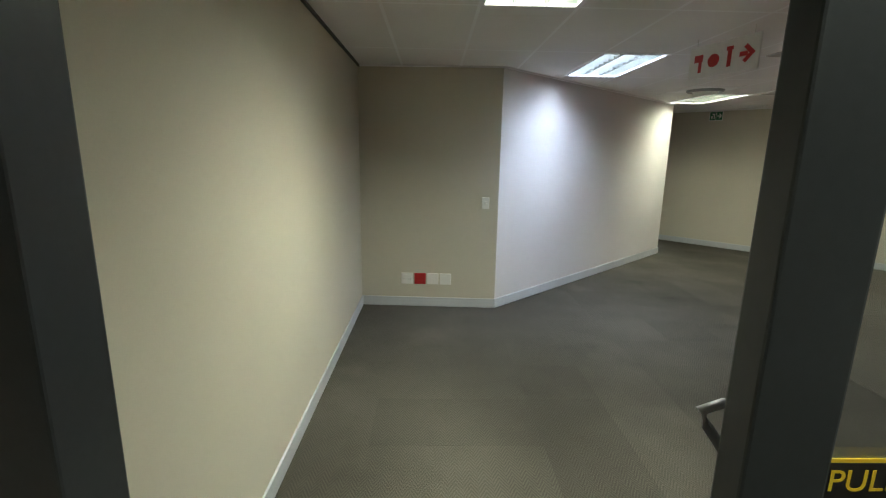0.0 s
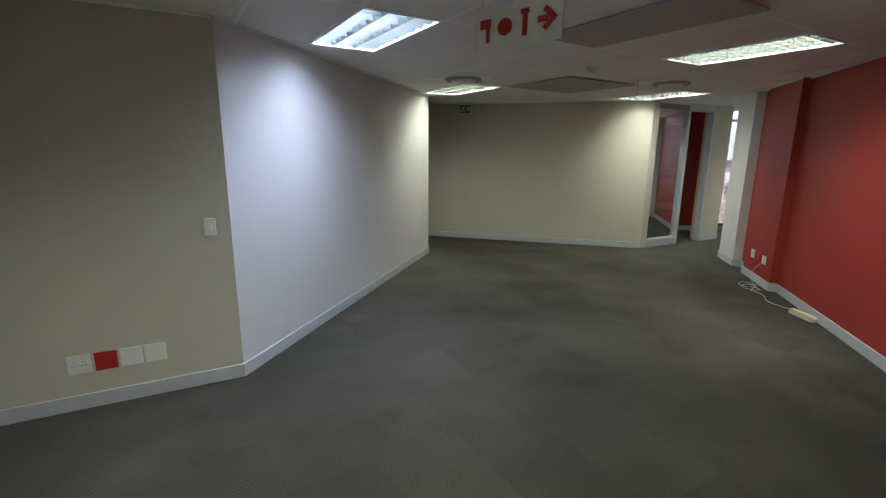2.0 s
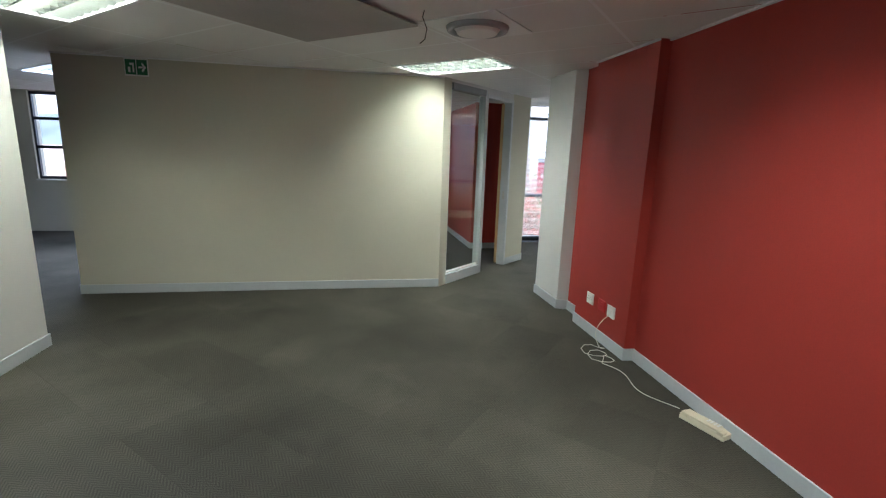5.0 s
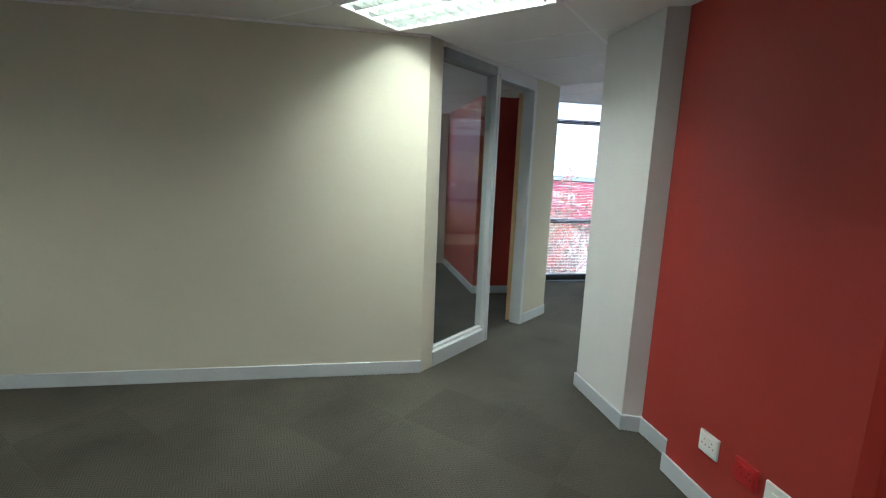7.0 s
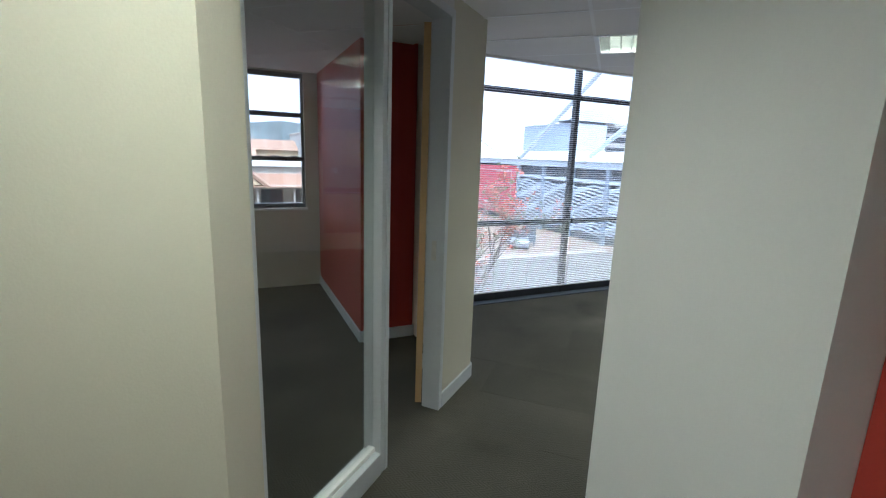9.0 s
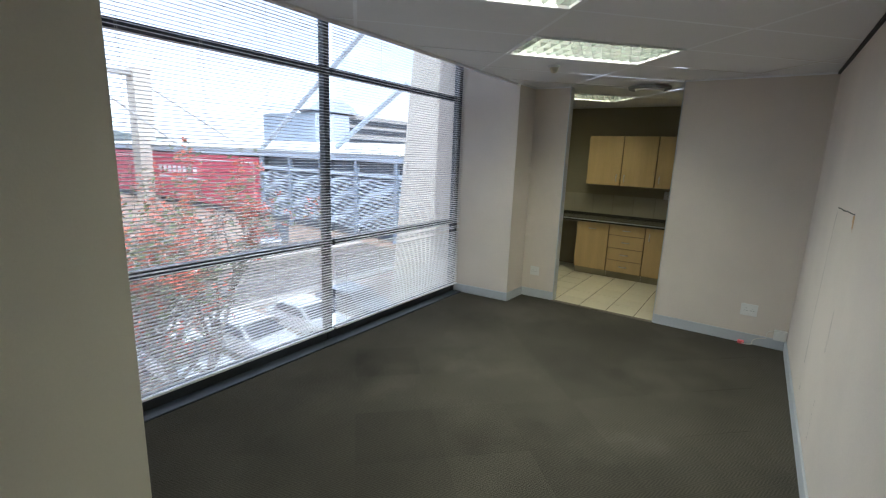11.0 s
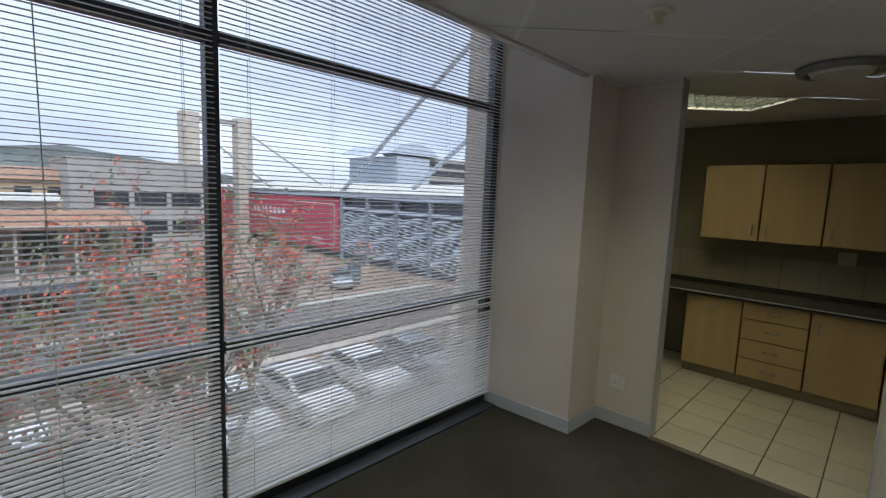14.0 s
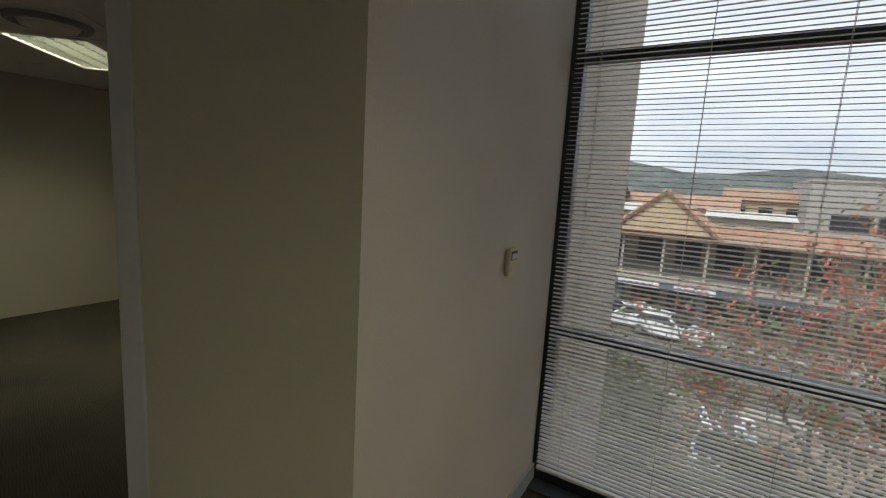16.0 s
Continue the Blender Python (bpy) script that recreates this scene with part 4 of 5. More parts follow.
for y0, y1, hs in ((10.875, 11.365, 10.93), (10.41, 10.87, 10.82), (9.95, 10.405, 10.35), (9.49, 9.945, 9.55)):
    th = base_at("wall_cabinet", pose(8.32, 0, 0), "maple laminate wall cabinet with a plain door", "cabinet", "kitchen wall cabinets")
    box_part("body", (0.032, y0 + 0.002, 1.32), (0.296, y1 - 0.002, 2.03), M_CARCASS, th)
    d = box_part("door", (-0.001, y0 + 0.005, 1.322), (0.017, y1 - 0.005, 2.028), M_MAPLE, th, 0.002)
    handle(d, -0.001, hs, 1.43, True)
sp = base_at("splashback", pose(8.612, 0, 0), "beige glazed wall tiles above the countertop", "tiles", kind="structure")
bm = bmesh.new()
bm_box(bm, (-0.006, -0.148, -0.148), (0.004, 0.148, 0.148), bevel=0.002)
st_me = mesh_of(bm, "wall_tile", M_WTILE)
for j in range(11):
    t = new("wall_tile", st_me)
    t.parent = sp
    t.location = (0, 9.05 + 0.301 * j, 1.012)
plate("wall_socket", pose(8.605, 10.24, 1.21, 0, 0, 90), 0.125, 0.115, M_WHITE, "white double power socket on the kitchen wall", "socket")


# ---------------- outside ----------------
GZ = -6.5
M_ASPHALT = mat("worn_paving", (0.31, 0.225, 0.17), 0.9, vary=0.25, scale=0.25, fine=12, bump=0.2)
M_ROAD = mat("asphalt_road", (0.17, 0.145, 0.125), 0.9, vary=0.2, scale=0.3, fine=20, bump=0.2)
M_KERB = mat("pale_kerb", (0.40, 0.36, 0.31), 0.9, vary=0.15, scale=1, bump=0.1)
M_ORANGE = mat("orange_roof_tile", (0.41, 0.255, 0.175), 0.85, vary=0.2, scale=1.5, fine=14, bump=0.4, rnd=0.08)
M_GABLE = mat("sandy_plaster", (0.52, 0.40, 0.26), 0.9, vary=0.1, scale=0.6, bump=0.1)
M_SHOP = mat("brown_shop_wall", (0.30, 0.25, 0.20), 0.9, vary=0.15, scale=0.6, bump=0.1)
M_DARKGLASS = mat("dark_shop_glass", (0.025, 0.028, 0.035), 0.15, vary=0.3, scale=0.8, bump=0)
M_GREYB = mat("grey_concrete", (0.36, 0.35, 0.325), 0.9, vary=0.08, scale=0.5, bump=0.1)
M_LOUV = mat("blue_grey_steel", (0.50, 0.565, 0.64), 0.5, 0.1, vary=0.08, scale=1, bump=0.02)
M_STEELDK = mat("dull_blue_steel", (0.24, 0.29, 0.35), 0.55, 0.1, vary=0.1, scale=1, bump=0.02)
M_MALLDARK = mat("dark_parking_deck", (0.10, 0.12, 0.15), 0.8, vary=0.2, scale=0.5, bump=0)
M_SHEET = mat("cream_roof_sheet", (0.60, 0.60, 0.55), 0.5, 0.1, vary=0.08, scale=0.4, bump=0.05)
M_BANNER = mat("red_banner", (0.42, 0.055, 0.085), 0.6, vary=0.06, scale=0.4, bump=0.02)
M_BARS = mat("white_banner_print", (0.70, 0.66, 0.66), 0.6, vary=0.03, bump=0)
# distance haze is put into this paled grey-green base colour
M_HILL = mat("haze_tinted_bush_hills", (0.14, 0.155, 0.15), 1.0, vary=0.35, scale=0.012, fine=0.09, bump=0, spec=0.0)
M_CARW = mat("white_car_paint", (0.75, 0.76, 0.77), 0.2, vary=0.02, scale=2, bump=0)
M_CARS = mat("silver_car_paint", (0.42, 0.44, 0.47), 0.25, 0.5, vary=0.03, scale=2, bump=0)
M_CARB = mat("blue_car_paint", (0.03, 0.07, 0.22), 0.25, vary=0.03, scale=2, bump=0)
M_TYRE = mat("tyre_rubber", (0.02, 0.02, 0.02), 0.9, vary=0.1, bump=0)
M_BARK = mat("grey_brown_bark", (0.20, 0.165, 0.14), 0.95, vary=0.3, scale=6, fine=60, bump=0.5)
M_LEAF = mat("green_leaf", (0.12, 0.145, 0.055), 0.6, vary=0.35, scale=0.7, fine=9, bump=0)
M_OLIVE = mat("olive_leaf", (0.13, 0.145, 0.085), 0.7, vary=0.35, scale=0.7, fine=9, bump=0)
M_FLOWER = mat("coral_red_flower", (0.55, 0.14, 0.085), 0.6, vary=0.35, scale=2, fine=12, bump=0)

bm = bmesh.new()
bm_box(bm, (-2500, -800, GZ - 0.5), (2500, 3000, GZ))
tagged(obj("ground", bm, M_ASPHALT), "brownish paved ground of the car park", "ground", kind="structure")
bm = bmesh.new()
bm_box(bm, (-60, 30.5, GZ), (31, 38.2, GZ + 0.012))
tagged(obj("road", bm, M_ROAD), "grey asphalt drive between the parking rows", "road", kind="structure")
for y in (29.6, 38.2):
    bm = bmesh.new()
    bm_box(bm, (-60, y, GZ), (31, y + 0.9, GZ + 0.15), bevel=0.04)
    tagged(obj("pavement", bm, M_KERB), "pale raised kerb along the drive", "kerb", kind="structure")

# outside foot of this building and the tapered pier of the next wing
bm = bmesh.new()
bm_box(bm, (-9.2, -3.6, GZ), (8.75, 12.25, -0.26))
tagged(obj("wall_lower_storey", bm, M_STONE), "beige rendered lower storey", "wall", kind="structure")
bm = bmesh.new()
vs = bm_box(bm, (13.1, 17.0, GZ), (22, 18.9, 9))
for v in vs:
    if v.co.z > 0 and v.co.x < 15:
        v.co.x += 0.9
    if v.co.z < 0 and v.co.x < 15:
        v.co.x -= 0.9
wg = tagged(obj("building_wing", bm, M_STONE), "tapered beige rendered pier of the building wing", "building")

# shop row with balcony and orange roof
shop = base_at("shop_building", pose(0, 41, GZ), "two-storey shop row with balcony and orange tiled roof", "building")
X0, X1 = -32, 9.5
box_part("wall", (X0, 3.0, 0), (X1, 10, 5.8), M_SHOP, shop)
box_part("balcony_slab", (X0, -0.6, 2.75), (X1, 3.0, 3.15), M_KERB, shop, 0.03)
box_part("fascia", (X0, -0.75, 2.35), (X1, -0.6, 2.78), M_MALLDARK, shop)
box_part("eave", (X0, -0.7, 5.55), (X1, 3.0, 5.75), M_KERB, shop, 0.03)
for i in range(18):
    x = X0 + 1.0 + i * 2.35
    box_part("post", (x - 0.07, -0.5, 3.15), (x + 0.07, -0.36, 5.55), M_KERB, shop)
    if i % 2 == 0:
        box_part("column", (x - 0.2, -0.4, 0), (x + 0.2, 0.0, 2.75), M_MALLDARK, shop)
    w_ = box_part("shop_window", (x + 0.25, 2.9, 0.3), (x + 2.1, 2.98, 2.3), M_DARKGLASS, shop)
    w_ = box_part("upper_window", (x + 0.4, 2.9, 3.4), (x + 1.9, 2.98, 5.2), M_DARKGLASS, shop)
for z in (3.35, 3.6, 3.95):
    box_part("balcony_rail", (X0, -0.46, z), (X1, -0.42, z + 0.05), M_SILVER, shop)
for x, w in ((-8.6, 2.6), (-5.6, 2.2), (-13.5, 3.4), (-2.8, 2.4), (0.4, 2.2)):
    sgn = box_part("shop_sign", (x, -0.82, 2.4), (x + w, -0.76, 2.75), M_BARS, shop, 0.01, "pale shop sign board")
    for k in range(5):
        box_part("lettering_bar", (x + 0.2 + k * w * 0.16, -0.835, 2.52), (x + 0.2 + k * w * 0.16 + w * 0.11, -0.822, 2.62), M_MALLDARK, sgn)


def roof_slope(name, parent, x0, x1, y0, z0, y1, z1, step=0.35, material=None):
    """Sloped tile courses, each a thin lapped strip."""
    n = max(2, int(math.hypot(y1 - y0, z1 - z0) / step))
    bm = bmesh.new()
    for i in range(n):
        a, b = i / n, (i + 1) / n
        ya, yb, za, zb = y0 + (y1 - y0) * a, y0 + (y1 - y0) * b, z0 + (z1 - z0) * a, z0 + (z1 - z0) * b
        v = [bm.verts.new(c) for c in ((x0, ya, za + 0.05), (x1, ya, za + 0.05), (x1, yb, zb + 0.01), (x0, yb, zb + 0.01), (x0, ya, za), (x1, ya, za))]
        bm.faces.new(v[:4])
        bm.faces.new((v[0], v[4], v[5], v[1]))
    return part(name, bm, material or M_ORANGE, parent)


roof_slope("roof", shop, X0 - 0.3, X1 + 0.3, -1.1, 5.65, 5.5, 6.2)
roof_slope("roof", shop, X0 - 0.3, X1 + 0.3, 10.5, 5.8, 5.5, 6.2)
# gable
gx = -0.6
bm = bmesh.new()
v = [bm.verts.new(c) for c in ((gx - 2.7, -0.9, 5.8), (gx + 2.7, -0.9, 5.8), (gx, -0.9, 8.2), (gx - 2.7, 5.5, 5.8), (gx + 2.7, 5.5, 5.8), (gx, 5.5, 8.2))]
bm.faces.new(v[:3])
bm.faces.new(v[3:])
bm.faces.new((v[0], v[1], v[4], v[3]))
part("gable", bm, M_GABLE, shop, "sandy plastered gable")
for s in (-1, 1):
    bm = bmesh.new()
    n = 10
    for i in range(n):
        a, b = i / n, (i + 1.08) / n
        xa, xb = gx + s * 3.2 * (1 - a), gx + s * 3.2 * (1 - b)
        za, zb = 5.65 + 2.7 * a, 5.65 + 2.7 * b
        f = [bm.verts.new(c) for c in ((xa, -1.0, za + 0.06), (xa, 5.6, za + 0.06), (xb, 5.6, zb + 0.02), (xb, -1.0, zb + 0.02), (xa, -1.0, za), (xa, 5.6, za))]
        bm.faces.new(f[:4])
        bm.faces.new((f[0], f[4], f[5], f[1]))
    part("gable_roof", bm, M_ORANGE, shop)


for s in (-1, 1):
    bm = bmesh.new()
    tube_mesh(bm, [(gx + s * 3.2, -1.0, 5.68), (gx + s * 1.6, -1.0, 7.03), (gx, -1.0, 8.37)], 0.16, 4)
    part("rake_board", bm, M_ORANGE, shop)


def house(x, y, w, d, wall_h, roof_h, wm, rm, label):
    th = base_at("house", pose(x, y, GZ), label, "house", "houses beyond the shops")
    box_part("wall", (-w / 2, 0, 0), (w / 2, d, wall_h), wm, th)
    roof_slope("roof", th, -w / 2 - 0.4, w / 2 + 0.4, -0.5, wall_h, d / 2, wall_h + roof_h, 0.6, rm)
    roof_slope("roof", th, -w / 2 - 0.4, w / 2 + 0.4, d + 0.5, wall_h, d / 2, wall_h + roof_h, 0.6, rm)
    for k in range(int(w / 3)):
        wx = -w / 2 + 1 + k * 3
        box_part("window", (wx, -0.06, wall_h - 2.2), (wx + 1.5, 0.0, wall_h - 0.8), M_DARKGLASS, th)
    return th


house(-16, 72, 12, 9, 7.2, 1.9, M_GREYB, M_ORANGE, "pale house with an orange tiled roof")
house(-3, 78, 13, 9, 6.6, 1.6, M_GABLE, M_ORANGE, "sandy house with an orange tiled roof")
house(7.5, 84, 11, 8, 8.0, 1.6, M_GABLE, M_ORANGE, "sandy house with a broad orange roof")
house(-24, 88, 16, 9, 8.3, 1.0, M_GREYB, M_SHEET, "low grey house with a pale sheet roof")
house(-8, 62, 9, 7, 6.3, 0.7, M_KERB, M_SHEET, "low pale building with a flat sheet roof")
house(4.5, 64, 7, 7, 6.2, 0.6, M_KERB, M_SHEET, "low pale building with a flat sheet roof")

gb = base_at("grey_building", pose(10.2, 76, GZ), "plain grey concrete building with dark window strips", "building")
box_part("wall", (0, 0, 0), (14, 18, 10.6), M_GREYB, gb)
box_part("roof", (-0.1, -0.1, 10.6), (14.1, 18.1, 10.8), M_KERB, gb)
for x in (2.2, 6.2, 10.2):
    for z in (5.3, 1.8):
        box_part("window", (x, -0.08, z), (x + 3.4, 0.0, z + 1.6), M_DARKGLASS, gb)

tw = base_at("frame_tower", pose(23.6, 82, GZ), "tall beige portal tower of two posts and a beam", "tower")
for x in (0, 7.6):
    box_part("post", (x, 0, 0), (x + 2.2, 2.4, 18.4), M_STONE, tw, 0.05)
box_part("beam", (2.2, 0.6, 17.4), (7.6, 1.6, 18.0), M_GREYB, tw, 0.05)
for a, b in (((2.2, 0.5, 16), (9, -8, 8.2)), ((9.8, 0.5, 16), (17, -10, 8.2))):
    bm = bmesh.new()
    bm_cyl(bm, a, b, 0.14, seg=6)
    part("stay", bm, M_GREYB, tw)

# shopping hall: louvred parking front, banner and sheet roof
hall = base_at("parking_hall", pose(33, 36, GZ), "long parking hall with blue-grey louvre front, red banner and sheet roof", "building")
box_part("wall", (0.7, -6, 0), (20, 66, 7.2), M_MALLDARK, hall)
box_part("fascia", (-0.3, -6, 7.3), (0.5, 66, 7.95), M_LOUV, hall, 0.04)
bm = bmesh.new()
for i in range(150):
    y = -6 + i * 0.48
    f = [bm.verts.new(c) for c in ((-0.5, y, 7.97), (-0.5, y + 0.3, 7.97), (14, y + 0.3, 9.3), (14, y, 9.3), (-0.5, y + 0.36, 8.05), (-0.5, y + 0.48, 8.05), (14, y + 0.48, 9.38), (14, y + 0.36, 9.38))]
    bm.faces.new(f[:4])
    bm.faces.new(f[4:])
    bm.faces.new((f[1], f[4], f[7], f[2]))
    g = [bm.verts.new(c) for c in ((-0.5, y + 0.48, 7.97), (14, y + 0.48, 9.3))]
    bm.faces.new((f[5], g[0], g[1], f[6]))
part("roof", bm, M_SHEET, hall, "cream ribbed roof sheets")
for i in range(6):
    y = -5 + i * 5
    box_part("column", (-0.25, y - 0.2, 0), (0.15, y + 0.2, 7.3), M_STEELDK, hall, 0.03)
box_part("beam", (-0.12, -5, 5.9), (0.08, 20, 6.25), M_LOUV, hall)
for i in range(5):
    y = -4.75 + i * 5
    for k in range(17):
        z = 1.0 + k * 0.28
        bm = bmesh.new()
        n = 6
        up = [(-0.05 - 0.06 * math.sin(j * 1.9 + k * 1.3 + i), y + 4.5 * j / n, z + 0.16 * math.sin(j * 1.05 + k * 0.9 + i * 2)) for j in range(n + 1)]
        lo = [bm.verts.new((a, b, c - 0.08)) for a, b, c in up]
        hi = [bm.verts.new((a + 0.02, b, c + 0.08)) for a, b, c in up]
        for j in range(n):
            bm.faces.new((lo[j], lo[j + 1], hi[j + 1], hi[j]))
        part("slat", bm, M_LOUV, hall)
    for d in ((y + 0.4, y + 3.8), (y + 3.8, y + 0.6)):
        bm = bmesh.new()
        bm_cyl(bm, (0.2, d[0], 1.0), (0.2, d[1], 5.8), 0.06, seg=6)
        part("brace", bm, M_STEELDK, hall)
ban = box_part("banner", (-0.25, 20.4, 0.9), (0.1, 60, 7.1), M_BANNER, hall, 0.02, "long red banner with white print")
for lo, hi in (((-0.27, 21.3, 6.4), (-0.252, 58, 6.5)), ((-0.27, 21.3, 1.6), (-0.252, 21.42, 6.4)), ((-0.27, 21.3, 1.5), (-0.252, 58, 1.6)), ((-0.27, 32, 3.75), (-0.252, 45, 3.95)), ((-0.27, 24, 2.0), (-0.252, 28, 2.15))):
    box_part("print_line", lo, hi, M_BARS, ban)
for k in range(8):
    y = 34.0 + k * 1.35
    box_part("print_bar", (-0.27, y, 4.5), (-0.252, y + 0.85, 5.4), M_BARS, ban)
for a, b in (((-0.1, 20.2, 7.9), (-0.1, -13.2, 30.1)), ((2.5, 10.5, 8.6), (2.5, 1.0, 14.5))):
    bm = bmesh.new()
    bm_cyl(bm, a, b, 0.25, seg=10)
    part("strut", bm, M_LOUV, hall)
# barrel-roofed block behind
br = base_at("barrel_building", pose(51, 70, GZ), "blue-grey building with a barrel roof and window strips", "building")
box_part("wall", (1.5, 0, 0), (9, 14, 14.2), M_LOUV, br)
box_part("wall", (9, 0.5, 0), (34, 14, 14.6), M_GREYB, br)
for z in (9.6, 11.4, 13.0):
    box_part("window_strip", (9.3, 0.4, z), (33, 0.49, z + 0.9), M_DARKGLASS, br)
bm = bmesh.new()
n = 14
ra = []
for k in range(n + 1):
    a = math.pi * (0.16 + 0.68 * k / n)
    ra.append((5.4 - 6.2 * math.cos(a), 12.6 + 4.0 * math.sin(a)))
for y0 in (-0.4,):
    A0 = [bm.verts.new((x, -0.4, z)) for x, z in ra]
    A1 = [bm.verts.new((x, 14.4, z)) for x, z in ra]
    for k in range(n):
        bm.faces.new((A0[k], A0[k + 1], A1[k + 1], A1[k]))
    bm.faces.new(A0)
part("roof", bm, M_LOUV, br, "curved barrel roof")

# hills
rng = random.Random(3)
bm = bmesh.new()
rows_ = []
for j, (yy, f) in enumerate(((1300, -0.1), (1400, 0.5), (1500, 1.0), (1700, 0.9))):
    r = []
    for i in range(161):
        x = -2000 + i * 25
        az_ = math.degrees(math.atan2(x, 1500))
        hgt = 82 + 34 * math.exp(-((az_ + 15) / 7) ** 2) - 14 * math.exp(-((az_ + 3) / 4) ** 2) + 10 * math.exp(-((az_ - 6) / 4) ** 2) - 60 * (1 / (1 + math.exp(-(az_ - 18) / 3)))
        hgt += 5 * noise.noise(Vector((x * 0.01, j, 0))) + 2 * noise.noise(Vector((x * 0.05, j, 7)))
        r.append(bm.verts.new((x, yy, GZ + hgt * f)))
    rows_.append(r)
for a, b in zip(rows_, rows_[1:]):
    for i in range(160):
        bm.faces.new((a[i], a[i + 1], b[i + 1], b[i]))
tagged(obj("backdrop_hills", bm, M_HILL, smooth=True), "bush-covered hills on the horizon, distance haze put into their colour", "hills", kind="structure")


# ---------------- cars ----------------
def car(x, y, rz, paint, label, copy_of=None):
    if copy_of is not None:
        return tagged(copy_thing(copy_of, pose(x, y, GZ, 0, 0, rz)), label)
    th = base_at("car", pose(x, y, GZ, 0, 0, rz), label, "car", "parked cars")
    prof = [(-2.1, 0.35), (-2.15, 0.7), (-1.95, 0.92), (-1.0, 1.0), (-0.3, 1.42), (1.2, 1.46), (1.85, 1.05), (2.1, 0.95), (2.12, 0.4)]
    bm = bmesh.new()
    rings = []
    for s, ins in ((-1, 0.06), (-0.93, 0.0), (0.93, 0.0), (1, 0.06)):
        r = []
        for px, pz in prof:
            tap = 0.16 * max(0, pz - 0.95) / 0.5
            r.append(bm.verts.new((px * (1 - ins * 0.3), s * 0.86 * (1 - tap), pz - ins * 0.3 * (pz > 0.6))))
        rings.append(r)
    for a, b in zip(rings, rings[1:]):
        for i in range(len(prof)):
            bm.faces.new((a[i], a[(i + 1) % len(prof)], b[(i + 1) % len(prof)], b[i]))
    bm.faces.new(rings[0])
    bm.faces.new(rings[-1][::-1])
    part("body", bm, paint, th)
    bm = bmesh.new()
    for s in (-1, 1):
        f = [bm.verts.new((px, s * yy, pz)) for px, pz, yy in ((-0.75, 1.03, 0.855), (-0.25, 1.36, 0.76), (1.1, 1.38, 0.755), (1.55, 1.06, 0.85))]
        bm.faces.new(f)
    part("side_windows", bm, M_DARKGLASS, th)
    for pts in (((-0.97, 1.035), (-0.33, 1.435)), ((1.28, 1.425), (1.8, 1.1))):
        bm = bmesh.new()
        (xa, za), (xb, zb) = pts
        ya, yb = (0.76, 0.66) if xa < 0 else (0.66, 0.74)
        bm.faces.new([bm.verts.new(c) for c in ((xa - 0.02, -ya, za), (xa - 0.02, ya, za), (xb - 0.0, yb, zb + 0.015), (xb - 0.0, -yb, zb + 0.015))])
        part("windscreen" if xa < 0 else "rear_window", bm, M_DARKGLASS, th)
    for wx in (-1.3, 1.3):
        for s in (-1, 1):
            bm = bmesh.new()
            bm_cyl(bm, (wx, s * 0.68, 0.32), (wx, s * 0.89, 0.32), 0.32, seg=18)
            wl = part("wheel", bm, M_TYRE, th)
            bm = bmesh.new()
            bm_cyl(bm, (wx, s * 0.885, 0.32), (wx, s * 0.9, 0.32), 0.2, seg=14)
            part("rim", bm, M_SILVER, wl)
    for s in (-1, 1):
        box_part("headlight", (-2.13, s * 0.62 - 0.15, 0.68), (-2.0, s * 0.62 + 0.15, 0.8), M_WHITE, th, 0.02)
        box_part("tail_light", (2.05, s * 0.66 - 0.12, 0.75), (2.13, s * 0.66 + 0.12, 0.9), M_REDPL, th, 0.02)
    return th


cw = car(8.6, 25.0, 90, M_CARW, "white hatchback parked in the row below")
for x, y, r in ((11.3, 25.0, 92), (14.2, 25.1, 89), (3.4, 25.0, 90), (-1.9, 24.9, 91)):
    car(x, y, r, None, "white hatchback parked in the row below", cw)
for x, y, r in ((-1.9, 39.0, 25), (0.6, 38.0, 160)):
    car(x, y, r, None, "white car parked before the shops", cw)
cs = car(17.1, 25.1, 90, M_CARS, "silver hatchback parked in the row below")
car(-5.6, 36.0, 175, None, "silver car passing bay before the shops", cs)
car(24.5, 43.0, 60, None, "silver car parked near the louvred hall", cs)
car(-6.0, 39.3, 95, M_CARB, "dark blue car parked before the shops")

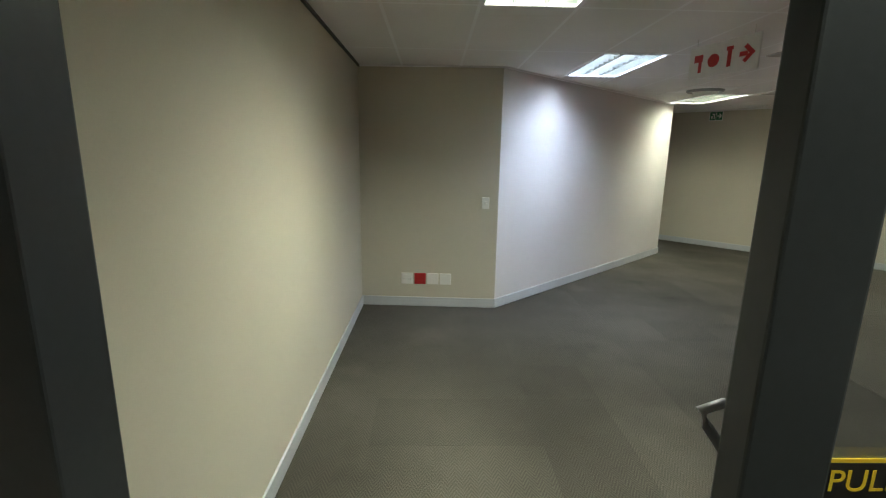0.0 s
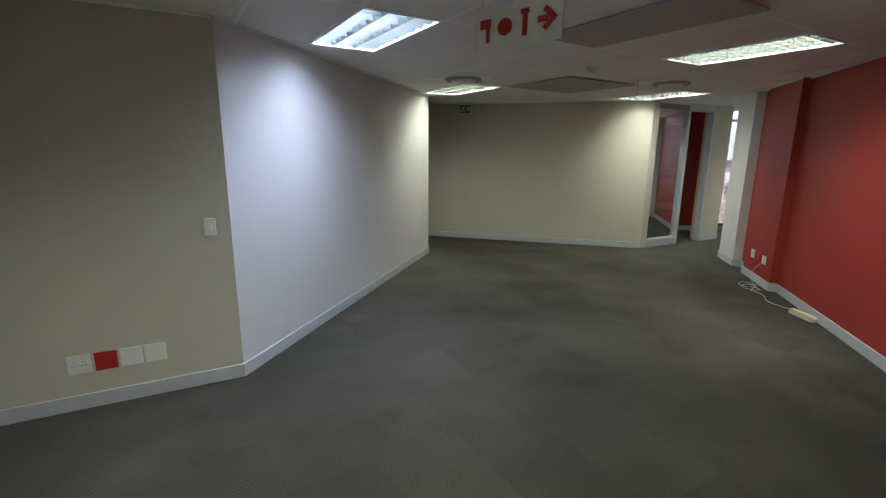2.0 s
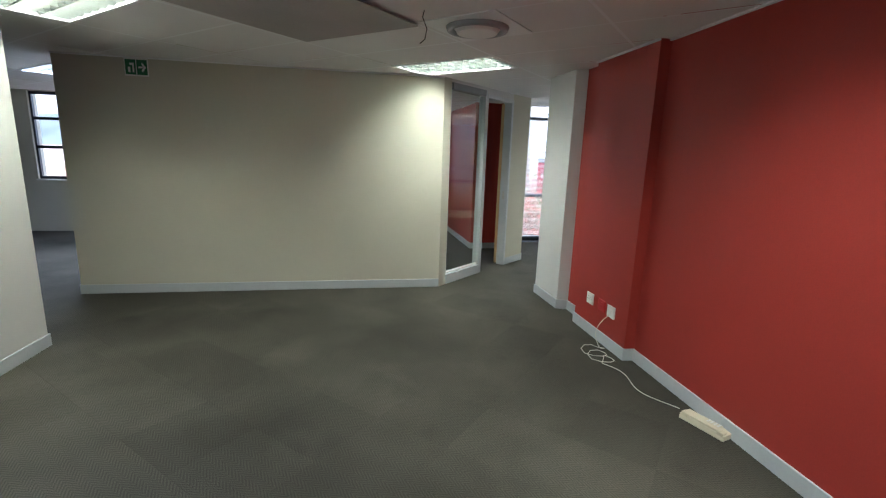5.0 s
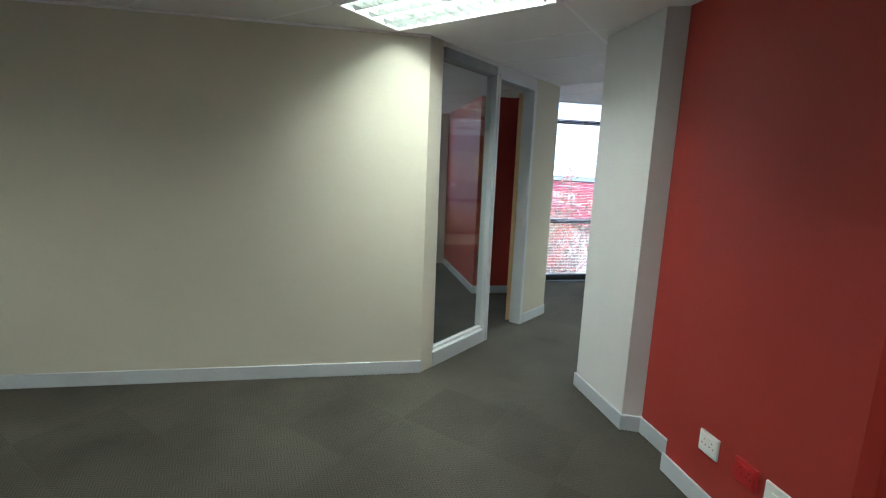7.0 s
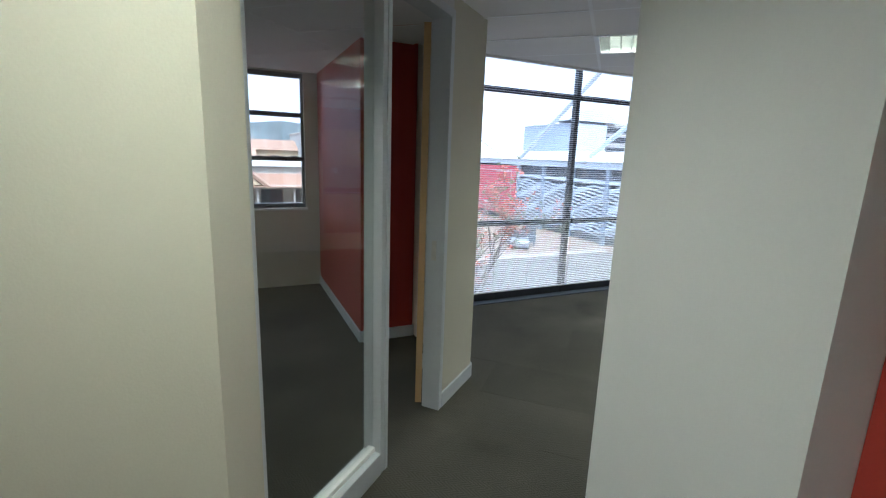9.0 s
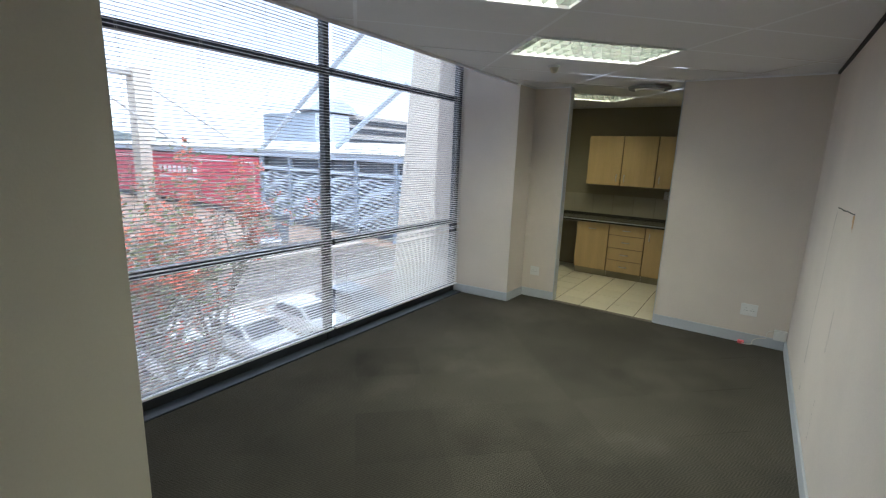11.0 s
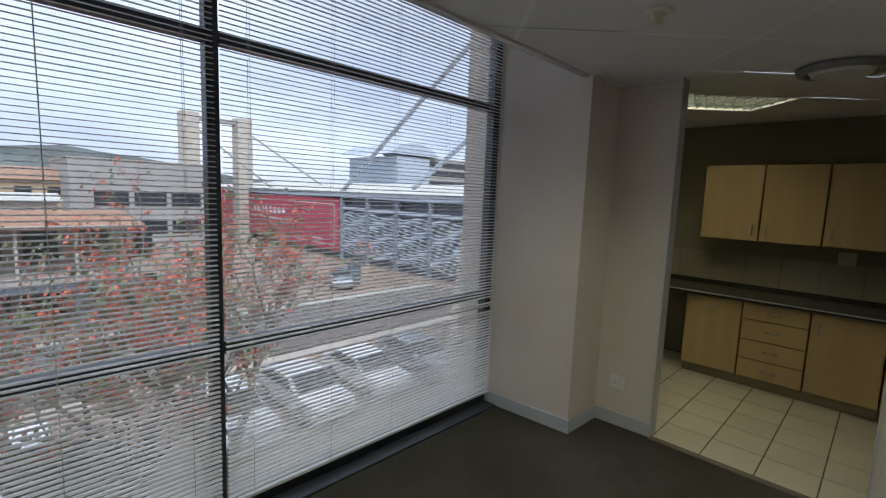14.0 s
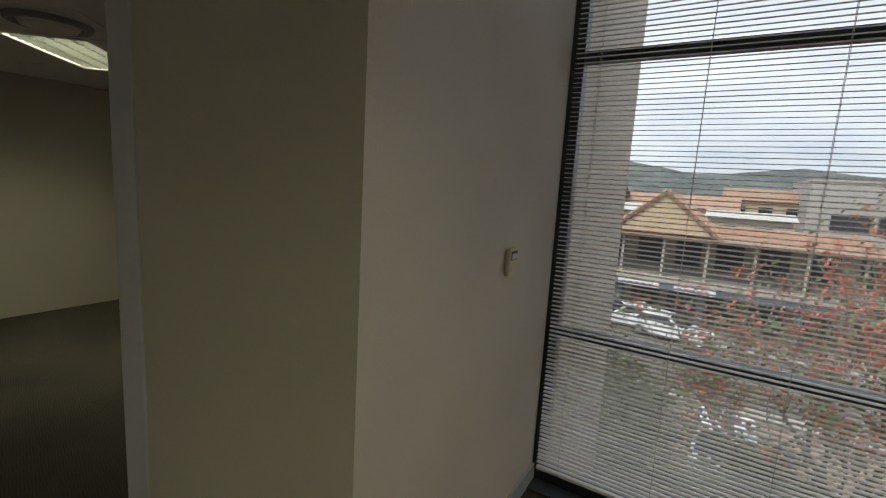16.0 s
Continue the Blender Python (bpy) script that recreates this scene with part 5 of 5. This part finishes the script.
# ---------------- trees ----------------
def tree(name, x, y, height, spread, seed, leaf_mat, n_leaf, leaf, flowers, label, fork=0.18):
    rng = random.Random(seed)
    th = base_at(name, pose(x, y, GZ), label, "tree")
    bm = bmesh.new()
    tips = []

    def limb(p, d, length, r, depth):
        pts, q, dd = [p], Vector(p), Vector(d)
        for k in range(4):
            dd = (dd + Vector((rng.uniform(-0.2, 0.2), rng.uniform(-0.2, 0.2), rng.uniform(-0.03, 0.12)))).normalized()
            q = q + dd * length / 4
            pts.append(q.copy())
        for k in range(4):
            bm_cyl(bm, pts[k], pts[k + 1], r * (1 - 0.13 * k), r * (1 - 0.13 * (k + 1)), 5)
        if depth == 0:
            tips.extend(pts[1:])
            return
        if depth < 3:
            tips.append(pts[-1])
        for k in range(rng.choice((2, 3, 3))):
            a = rng.uniform(0, math.tau)
            nd = (dd + spread * Vector((math.cos(a), math.sin(a), rng.uniform(-0.15, 0.35)))).normalized()
            limb(pts[rng.choice((2, 3, 4))], nd, length * rng.uniform(0.58, 0.8), r * 0.55, depth - 1)

    for k in range(5):
        a = k * math.tau / 5 + rng.uniform(-0.4, 0.4)
        limb(Vector((0.1 * math.cos(a), 0.1 * math.sin(a), 0.0 if k == 0 else height * fork * 0.3)), Vector((math.cos(a) * 0.45, math.sin(a) * 0.45, 1)).normalized(), height * 0.38, 0.11, 4)
    part("trunk", bm, M_BARK, th)
    for nm, count, size, material in (("crown", n_leaf, leaf, leaf_mat), ("blossom", flowers, 0.065, M_FLOWER)):
        if not count:
            continue
        vs, fs = [], []
        for i in range(count):
            t = tips[rng.randrange(len(tips))]
            c = t + Vector((rng.gauss(0, 0.22), rng.gauss(0, 0.22), rng.gauss(0, 0.2)))
            if nm == "blossom":
                if t.z < height * 0.45:
                    continue
                c = t + Vector((rng.gauss(0, 0.05), rng.gauss(0, 0.05), rng.uniform(0, 0.12)))
            for k in range(5 if nm == "blossom" else 1):
                n_ = Vector((rng.gauss(0, 1), rng.gauss(0, 1), rng.gauss(0, 1) + 0.3)).normalized()
                s_ = n_.orthogonal().normalized()
                t_ = n_.cross(s_)
                w = size * rng.uniform(0.5, 1.2)
                cc = c + Vector((rng.gauss(0, 0.04), rng.gauss(0, 0.04), rng.gauss(0, 0.04))) * (nm == "blossom")
                b = len(vs)
                vs += [cc - s_ * w, cc + t_ * w * 0.42 + n_ * w * 0.12, cc + s_ * w, cc - t_ * w * 0.42 + n_ * w * 0.12]
                fs.append((b, b + 1, b + 2, b + 3))
        me = bpy.data.meshes.new(nm)
        me.from_pydata(vs, [], fs)
        me.materials.append(material)
        ob = new(nm, me)
        ob.parent = th
        tagged(ob, kind="stuff")
    return th


tree("coral_tree", 7.0, 21.6, 8.9, 0.62, 11, M_LEAF, 1700, 0.09, 1150, "open-branched tree with coral-red blossoms and few leaves")
tree("coral_tree", 4.6, 20.8, 7.4, 0.62, 21, M_LEAF, 1900, 0.09, 650, "smaller open-branched tree with coral-red blossoms")
tree("olive_tree", 1.2, 20.2, 4.3, 0.75, 5, M_OLIVE, 9000, 0.085, 0, "bushy grey-green tree below the window")
tree("olive_tree", 3.4, 19.6, 3.4, 0.75, 9, M_OLIVE, 6000, 0.085, 0, "bushy grey-green shrub below the window")

# bins and a board stand near the hall
bn = base_at("notice_stand", pose(25.5, 42.5, GZ), "dark notice stand on the paving", "sign")
box_part("board", (-0.6, -0.1, 0.4), (0.6, 0.1, 2.0), M_MALLDARK, bn, 0.02)
for x in (-0.5, 0.5):
    box_part("leg", (x - 0.05, -0.05, 0), (x + 0.05, 0.05, 0.4), M_MALLDARK, bn)

# ---------------- carpet tiles ----------------
bm = bmesh.new()
bm_box(bm, (-0.2498, -0.2498, -0.003), (0.2498, 0.2498, 0.0), bevel=0.0004)
ct_me = mesh_of(bm, "carpet_tile", M_CARPET)
floor_ob = bpy.data.objects["floor"]


def inside(x, y):
    if x > -3.0 and y < 9.0 and x < 1.1 and x - y < -1.5 and x + y > -1.4 and not (y < 3.6 and x < -3.0):
        return True
    return 1.9 < x < 6.1 and 9.1 < y < 11.7


for i in range(-22, 30):
    for j in range(-30, 24):
        cx, cy = uv_xy((-1.0, 3.0), i * 0.5, j * 0.5)
        if inside(cx, cy):
            t = new("carpet_tile", ct_me)
            t.parent = floor_ob
            t.matrix_world = pose(cx, cy, 0.0, 0, 0, 45 + 90 * ((i * 7 + j * 3) % 2))
